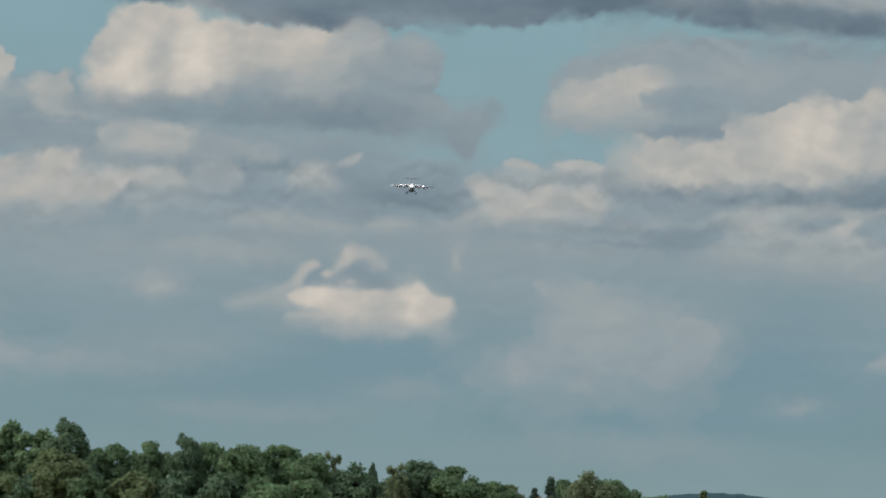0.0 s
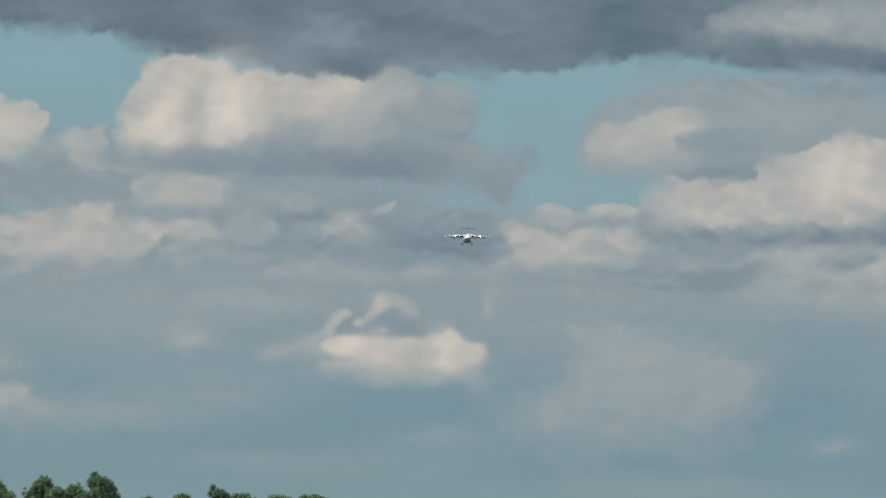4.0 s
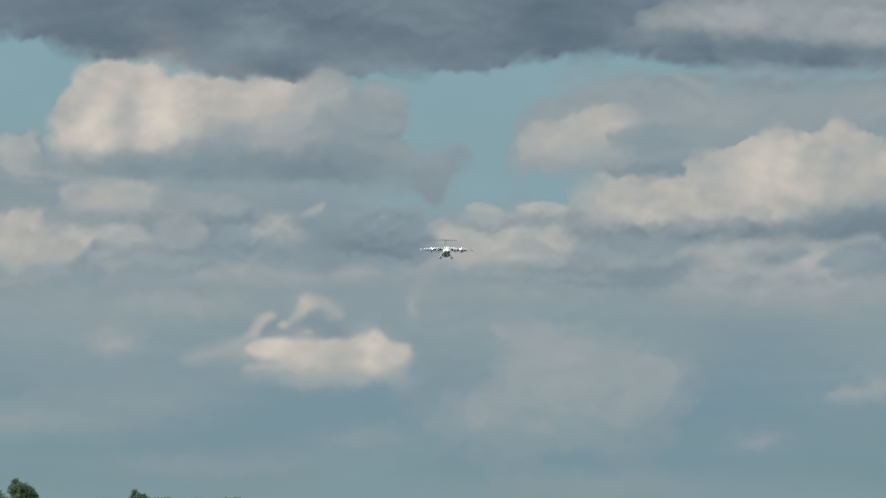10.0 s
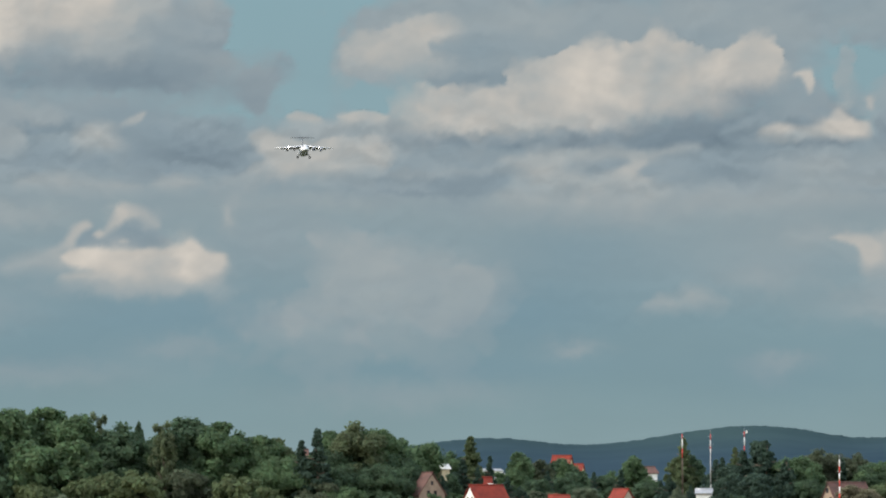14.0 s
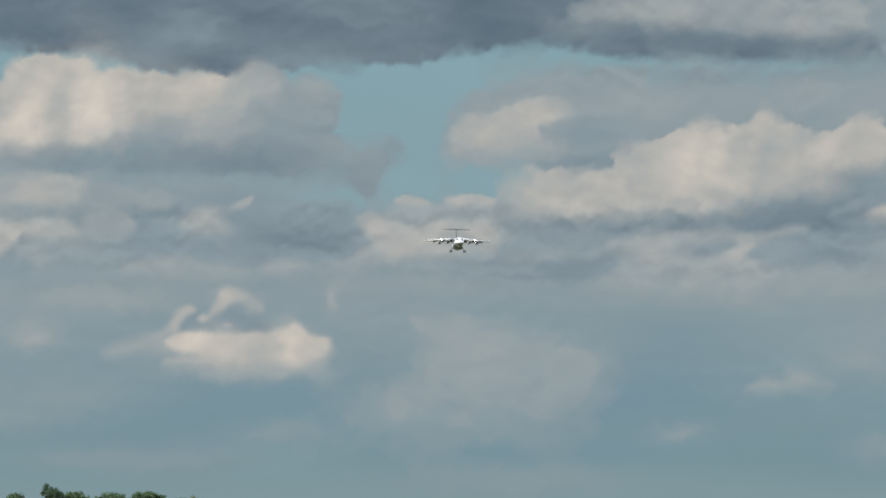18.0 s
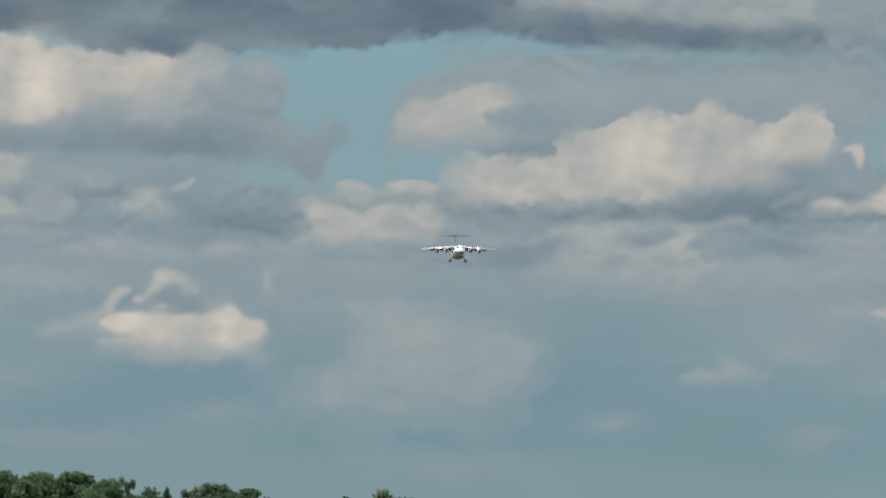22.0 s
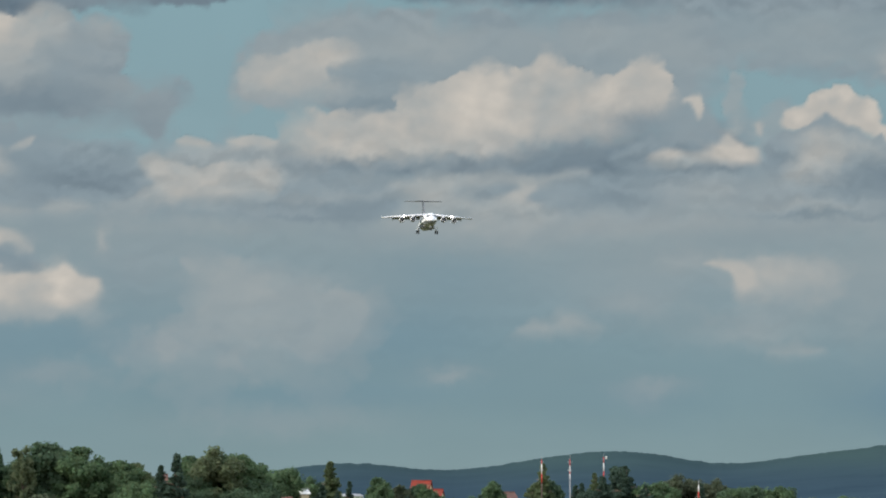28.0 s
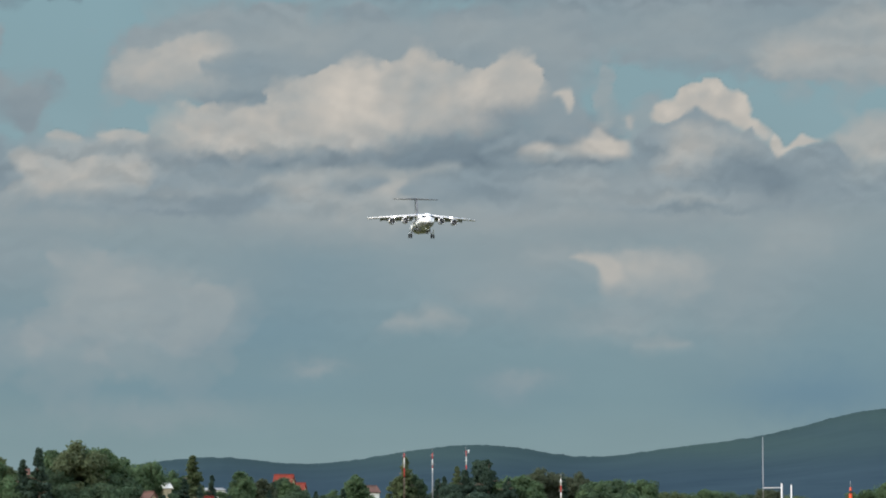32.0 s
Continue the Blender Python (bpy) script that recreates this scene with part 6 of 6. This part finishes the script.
def airliner():
    """A high-winged airliner with four engines and a T-tail, gear down; nose towards -Y, origin at the fuselage's middle axis below the wing."""
    ob = tagged(empty("airliner"), "white four-engined high-wing airliner landing with wheels down", "airplane")
    # fuselage
    rings = []
    for y, r, zc in ((-13.6, 0.05, -0.55), (-13.4, 0.5, -0.5), (-12.8, 1.0, -0.36), (-11.8, 1.42, -0.2), (-10.4, 1.68, -0.06), (-8.6, 1.78, 0), (0, 1.78, 0), (7.5, 1.78, 0),
                     (10.5, 1.55, 0.2), (13.0, 1.05, 0.55), (14.8, 0.6, 0.85), (15.8, 0.3, 1.0)):
        rings.append([(r * math.sin(2 * math.pi * k / 24), y, zc + r * math.cos(2 * math.pi * k / 24)) for k in range(24)])
    body = part("fuselage", loft(rings), SKIN_WHITE, ob)
    # the belly's shade is put into its colour
    underside(body, -0.6)
    for s in (-1, 1):
        part("cockpit_window", loft([[(s * 0.06, -13.10, 0.36), (s * 0.95, -12.48, 0.44), (s * 0.95, -12.1, 0.44), (s * 0.06, -12.7, 0.36)],
                                     [(s * 0.06, -12.36, 0.98), (s * 0.86, -11.95, 0.98), (s * 0.82, -11.6, 0.88), (s * 0.06, -12.0, 0.88)]], False), GLASS_DARK, body, "dark cockpit glass")
        part("side_window", loft([[(s * 1.03, -12.42, 0.46), (s * 1.45, -11.3, 0.52), (s * 1.25, -11.3, 0.5), (s * 0.9, -12.2, 0.5)],
                                  [(s * 0.94, -11.92, 0.98), (s * 1.30, -11.0, 1.0), (s * 1.1, -11.0, 0.9), (s * 0.8, -11.8, 0.9)]], False), GLASS_DARK, body)
        for k in range(16):
            y = -8.4 + k * 1.05
            part("cabin_window", box(s * 1.70 - 0.06, y - 0.13, 0.36, s * 1.70 + 0.06, y + 0.13, 0.72, 0.03), GLASS_DARK, body)
    part("belly_fairing", loft([[(w * math.sin(2 * math.pi * k / 16), y, -1.35 + h * math.cos(2 * math.pi * k / 16)) for k in range(16)]
                                for y, w, h in ((-3.6, 0.3, 0.2), (-2.4, 1.7, 0.7), (0.5, 2.05, 0.85), (3.0, 1.8, 0.7), (4.4, 0.3, 0.2))]), SKIN_GREY, body, "grey belly fairing")
    part("wing_fairing", loft([[(w * math.sin(2 * math.pi * k / 16), y, 1.55 + h * math.cos(2 * math.pi * k / 16)) for k in range(16)]
                               for y, w, h in ((-3.6, 0.3, 0.15), (-2.2, 1.4, 0.5), (1.0, 1.6, 0.55), (3.4, 1.2, 0.4), (5.0, 0.2, 0.1))]), SKIN_WHITE, body)
    # wings with three degrees of anhedral
    for s in (-1, 1):
        wing = part("wing", loft([wing_ring(s * 0.3, -2.3, 1.88, 4.7, 0.15), wing_ring(s * 4.5, -1.3, 1.66, 3.6, 0.16), wing_ring(s * 12.6, 0.9, 1.20, 1.75, 0.17)]), SKIN_WHITE, ob)
        part("flap", loft([[(s * 1.8, 2.25, 1.72), (s * 1.8, 3.5, 1.05), (s * 1.8, 3.45, 0.95), (s * 1.8, 2.2, 1.55)],
                           [(s * 9.6, 1.45, 1.36), (s * 9.6, 2.3, 0.92), (s * 9.6, 2.25, 0.84), (s * 9.6, 1.4, 1.26)]], False), SKIN_GREY, wing, "lowered grey flap")
        for x in (3.2, 5.6, 7.8, 9.4):
            part("flap_fairing", tube([(s * x, 0.2, 1.50 - x * 0.035), (s * x, 1.8, 1.20 - x * 0.035), (s * x, 3.2, 0.85 - x * 0.02)], [0.06, 0.2, 0.05], 8), SKIN_GREY, wing)
        underside(wing, 9.0)
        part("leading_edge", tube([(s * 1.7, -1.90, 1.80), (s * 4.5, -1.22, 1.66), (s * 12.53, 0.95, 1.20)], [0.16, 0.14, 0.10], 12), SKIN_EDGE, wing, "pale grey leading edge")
        # engines on pylons
        for x, y0, z0 in ((4.2, -3.2, 0.55), (7.25, -2.3, 0.42)):
            eng = empty("engine")
            eng.parent = ob
            eng.matrix_basis = pose(s * x, y0, z0)
            nacelle = part("nacelle", loft([[(r * math.sin(2 * math.pi * k / 20), y, r * math.cos(2 * math.pi * k / 20)) for k in range(20)]
                                  for y, r in ((0.5, 0.56), (0.02, 0.61), (0.0, 0.65), (0.3, 0.73), (1.2, 0.76), (2.3, 0.66), (3.0, 0.48), (3.5, 0.36))]), SKIN_WHITE, eng)
            # shade on the nacelle's lower half, coloured in
            underside(nacelle, 0.0)
            part("intake", loft([[(r * math.sin(2 * math.pi * k / 20), y, r * math.cos(2 * math.pi * k / 20)) for k in range(20)]
                                 for y, r in ((0.04, 0.605), (0.06, 0.60), (0.4, 0.54))]), DARK_INTAKE, eng, "dark fan intake")
            part("spinner", tube([(0, -0.15, 0), (0, 0.05, 0), (0, 0.2, 0)], [0.02, 0.12, 0.16], 10), SKIN_METAL, eng)
            part("pylon", loft([[(-0.12, 0.3, 0.65), (0.12, 0.3, 0.65), (0.12, 2.6, 0.55), (-0.12, 2.6, 0.55)],
                                [(-0.10, 1.2, 1.12 - 0.03 * x), (0.10, 1.2, 1.12 - 0.03 * x), (0.10, 3.2, 1.10 - 0.03 * x), (-0.10, 3.2, 1.10 - 0.03 * x)]], False), SKIN_WHITE, eng)
        # landing lamps in the wing's leading edge, navigation lamp at the tip
        part("landing_lamp", loft([[(s * 6.6 + r * math.sin(2 * math.pi * k / 12), y, 1.57 + r * math.cos(2 * math.pi * k / 12)) for k in range(12)]
                                   for y, r in ((-1.22, 0.06), (-1.18, 0.14), (-1.10, 0.17), (-0.7, 0.17))]), LAMP_GLOW, wing, "lit landing lamp")
        # main gear
        gear = empty("main_gear")
        gear.parent = ob
        gear.matrix_basis = pose(s * 2.6, 1.2, -1.3)
        part("strut", join(tube([(-s * 0.7, 0, -0.1), (0, 0, -1.35)], [0.12, 0.10], 8), tube([(-s * 0.5, 0.9, 0.0), (0, 0.05, -1.1)], [0.07, 0.06], 6)), SKIN_METAL, gear)
        part("gear_door", box(s * 0.16 - 0.03, -0.6, -0.9, s * 0.16 + 0.03, 0.6, 0.15, 0.02), SKIN_WHITE, gear)
        for o in (-0.26, 0.26):
            part("wheel", tube([(o - 0.17, 0, -1.42), (o - 0.13, 0, -1.42), (o + 0.13, 0, -1.42), (o + 0.17, 0, -1.42)], [0.38, 0.52, 0.52, 0.38], 18), TYRE, gear)
    nose = empty("nose_gear")
    nose.parent = ob
    nose.matrix_basis = pose(0, -9.9, -1.5)
    part("strut", tube([(0, 0, 0), (0, -0.1, -1.15)], [0.09, 0.07], 8), SKIN_METAL, nose)
    for s in (-1, 1):
        part("wheel", tube([(s * 0.16 - 0.09, -0.1, -1.3), (s * 0.16 + 0.09, -0.1, -1.3)], [0.32, 0.32], 16), TYRE, nose)
        part("gear_door", box(s * 0.32 - 0.02, -0.7, -0.55, s * 0.32 + 0.02, 0.5, 0.05), SKIN_WHITE, nose)
    # T-tail
    fin = part("fin", loft([[(-0.16, 8.2, 1.5), (0.16, 8.2, 1.5), (0.14, 13.8, 1.2), (-0.14, 13.8, 1.2)],
                            [(-0.11, 11.7, 6.9), (0.11, 11.7, 6.9), (0.09, 14.9, 6.9), (-0.09, 14.9, 6.9)]], False), SKIN_GREY, ob, "dark grey tail fin")
    for s in (-1, 1):
        part("tailplane", loft([wing_ring(0.0, 11.9, 6.95, 2.9, 0.10), wing_ring(s * 5.3, 13.3, 6.95, 1.4, 0.09)]), SKIN_GREY, fin)
    part("tail_bullet", tube([(0, 11.1, 6.95), (0, 11.9, 6.95), (0, 14.6, 6.95), (0, 15.4, 6.95)], [0.03, 0.16, 0.15, 0.04], 10), SKIN_GREY, fin)
    return ob


plane = airliner()


# ---- grass and weeds of the field ----
def tufts(name, count, near, far, az0, az1, size, material, seed, label):
    rnd = np.random.default_rng(seed)
    verts, faces = [], []
    for _ in range(count):
        az, d = rnd.uniform(az0, az1), rnd.uniform(near, far)
        x, y, _z = spot(az, d)
        for _k in range(5):
            a, lean = rnd.random() * 6.283, rnd.uniform(-0.25, 0.25)
            h, w = size * rnd.uniform(0.6, 1.4), size * rnd.uniform(0.15, 0.4)
            dx, dy = math.cos(a) * w, math.sin(a) * w
            bx, by = x + rnd.uniform(-1, 1) * size, y + rnd.uniform(-1, 1) * size
            base = len(verts)
            verts += [(bx - dx, by - dy, -0.02), (bx + dx, by + dy, -0.02), (bx + lean * size, by + lean * size, h)]
            faces.append((base, base + 1, base + 2))
    me = bpy.data.meshes.new(name)
    me.from_pydata(verts, [], faces)
    me.materials.append(material)
    return tagged(new(name, me), label, "grass", kind="stuff")


tufts("dry_grass_tufts", 5000, 640, 1085, -7.5, 8.0, 0.22, STRAW, 3, "dry straw-coloured grass tufts on the field")
tufts("dry_sorrel", 2600, 1080, 1086, -7.5, 8.0, 0.42, SORREL, 6, "rust-coloured dry weeds along the edge of the field")
tufts("green_weeds", 70, 640, 1082, -7.5, 8.0, 0.32, OLIVE, 4, "scattered green weeds in dry grass")


# ---- movement ----
# seconds, place, bank in degrees
FLIGHT = (
    (0, -163.2, 3321.6, 211.9, 0.6),
    (1, -155.6, 3259.0, 207.6, 0.7),
    (2, -148.7, 3196.4, 203.7, 0.8),
    (3, -141.8, 3133.8, 199.3, 0.9),
    (6, -120.3, 2946.0, 184.4, 1.2),
    (7, -112.7, 2883.4, 179.9, 1.2),
    (8, -104.4, 2820.8, 175.2, 1.2),
    (9, -96.4, 2758.2, 170.4, 1.2),
    (10, -89.0, 2695.6, 164.9, 1.2),
    (11, -81.6, 2633.0, 161.3, 1.2),
    (13, -66.9, 2507.8, 156.9, 1.2),
    (14, -61.2, 2445.2, 154.4, 0.5),
    (17.5, -37.2, 2226.1, 138.0, 1.3),
    (18, -33.8, 2194.8, 135.1, 1.5),
    (19, -27.8, 2132.2, 129.1, 2.0),
    (20, -21.0, 2069.6, 123.4, 2.1),
    (21, -13.7, 2007.0, 117.9, 0.8),
    (22, -6.8, 1944.4, 112.3, -0.1),
    (23, -0.3, 1881.8, 107.4, 0.8),
    (24, 6.2, 1819.2, 102.2, 0.4),
    (25, 13.1, 1756.6, 97.9, 0.3),
    (25.5, 16.7, 1725.3, 95.8, 0.2),
    (27.5, 30.1, 1600.1, 88.6, 0.7),
    (28, 33.4, 1568.8, 87.4, 0.8),
    (29, 39.9, 1506.2, 84.6, 1.8),
    (30, 46.4, 1443.6, 81.1, 2.2),
    (31, 52.8, 1381.0, 76.8, 1.5),
    (32, 58.8, 1318.4, 72.1, 1.2),
)


def motions():
    walk(plane, [(t, pose(x, y, z, -1.8, bank, 4.2)) for t, x, y, z, bank in FLIGHT])
    for layer, drift in ((sky, 0.0100), (high, 0.0270), (low, 0.0210)):
        walk(layer, [(t, pose(*EYE, 0, 0, -drift * (t - 18))) for t in (0, 8, 16, 24, 32)])


motions()
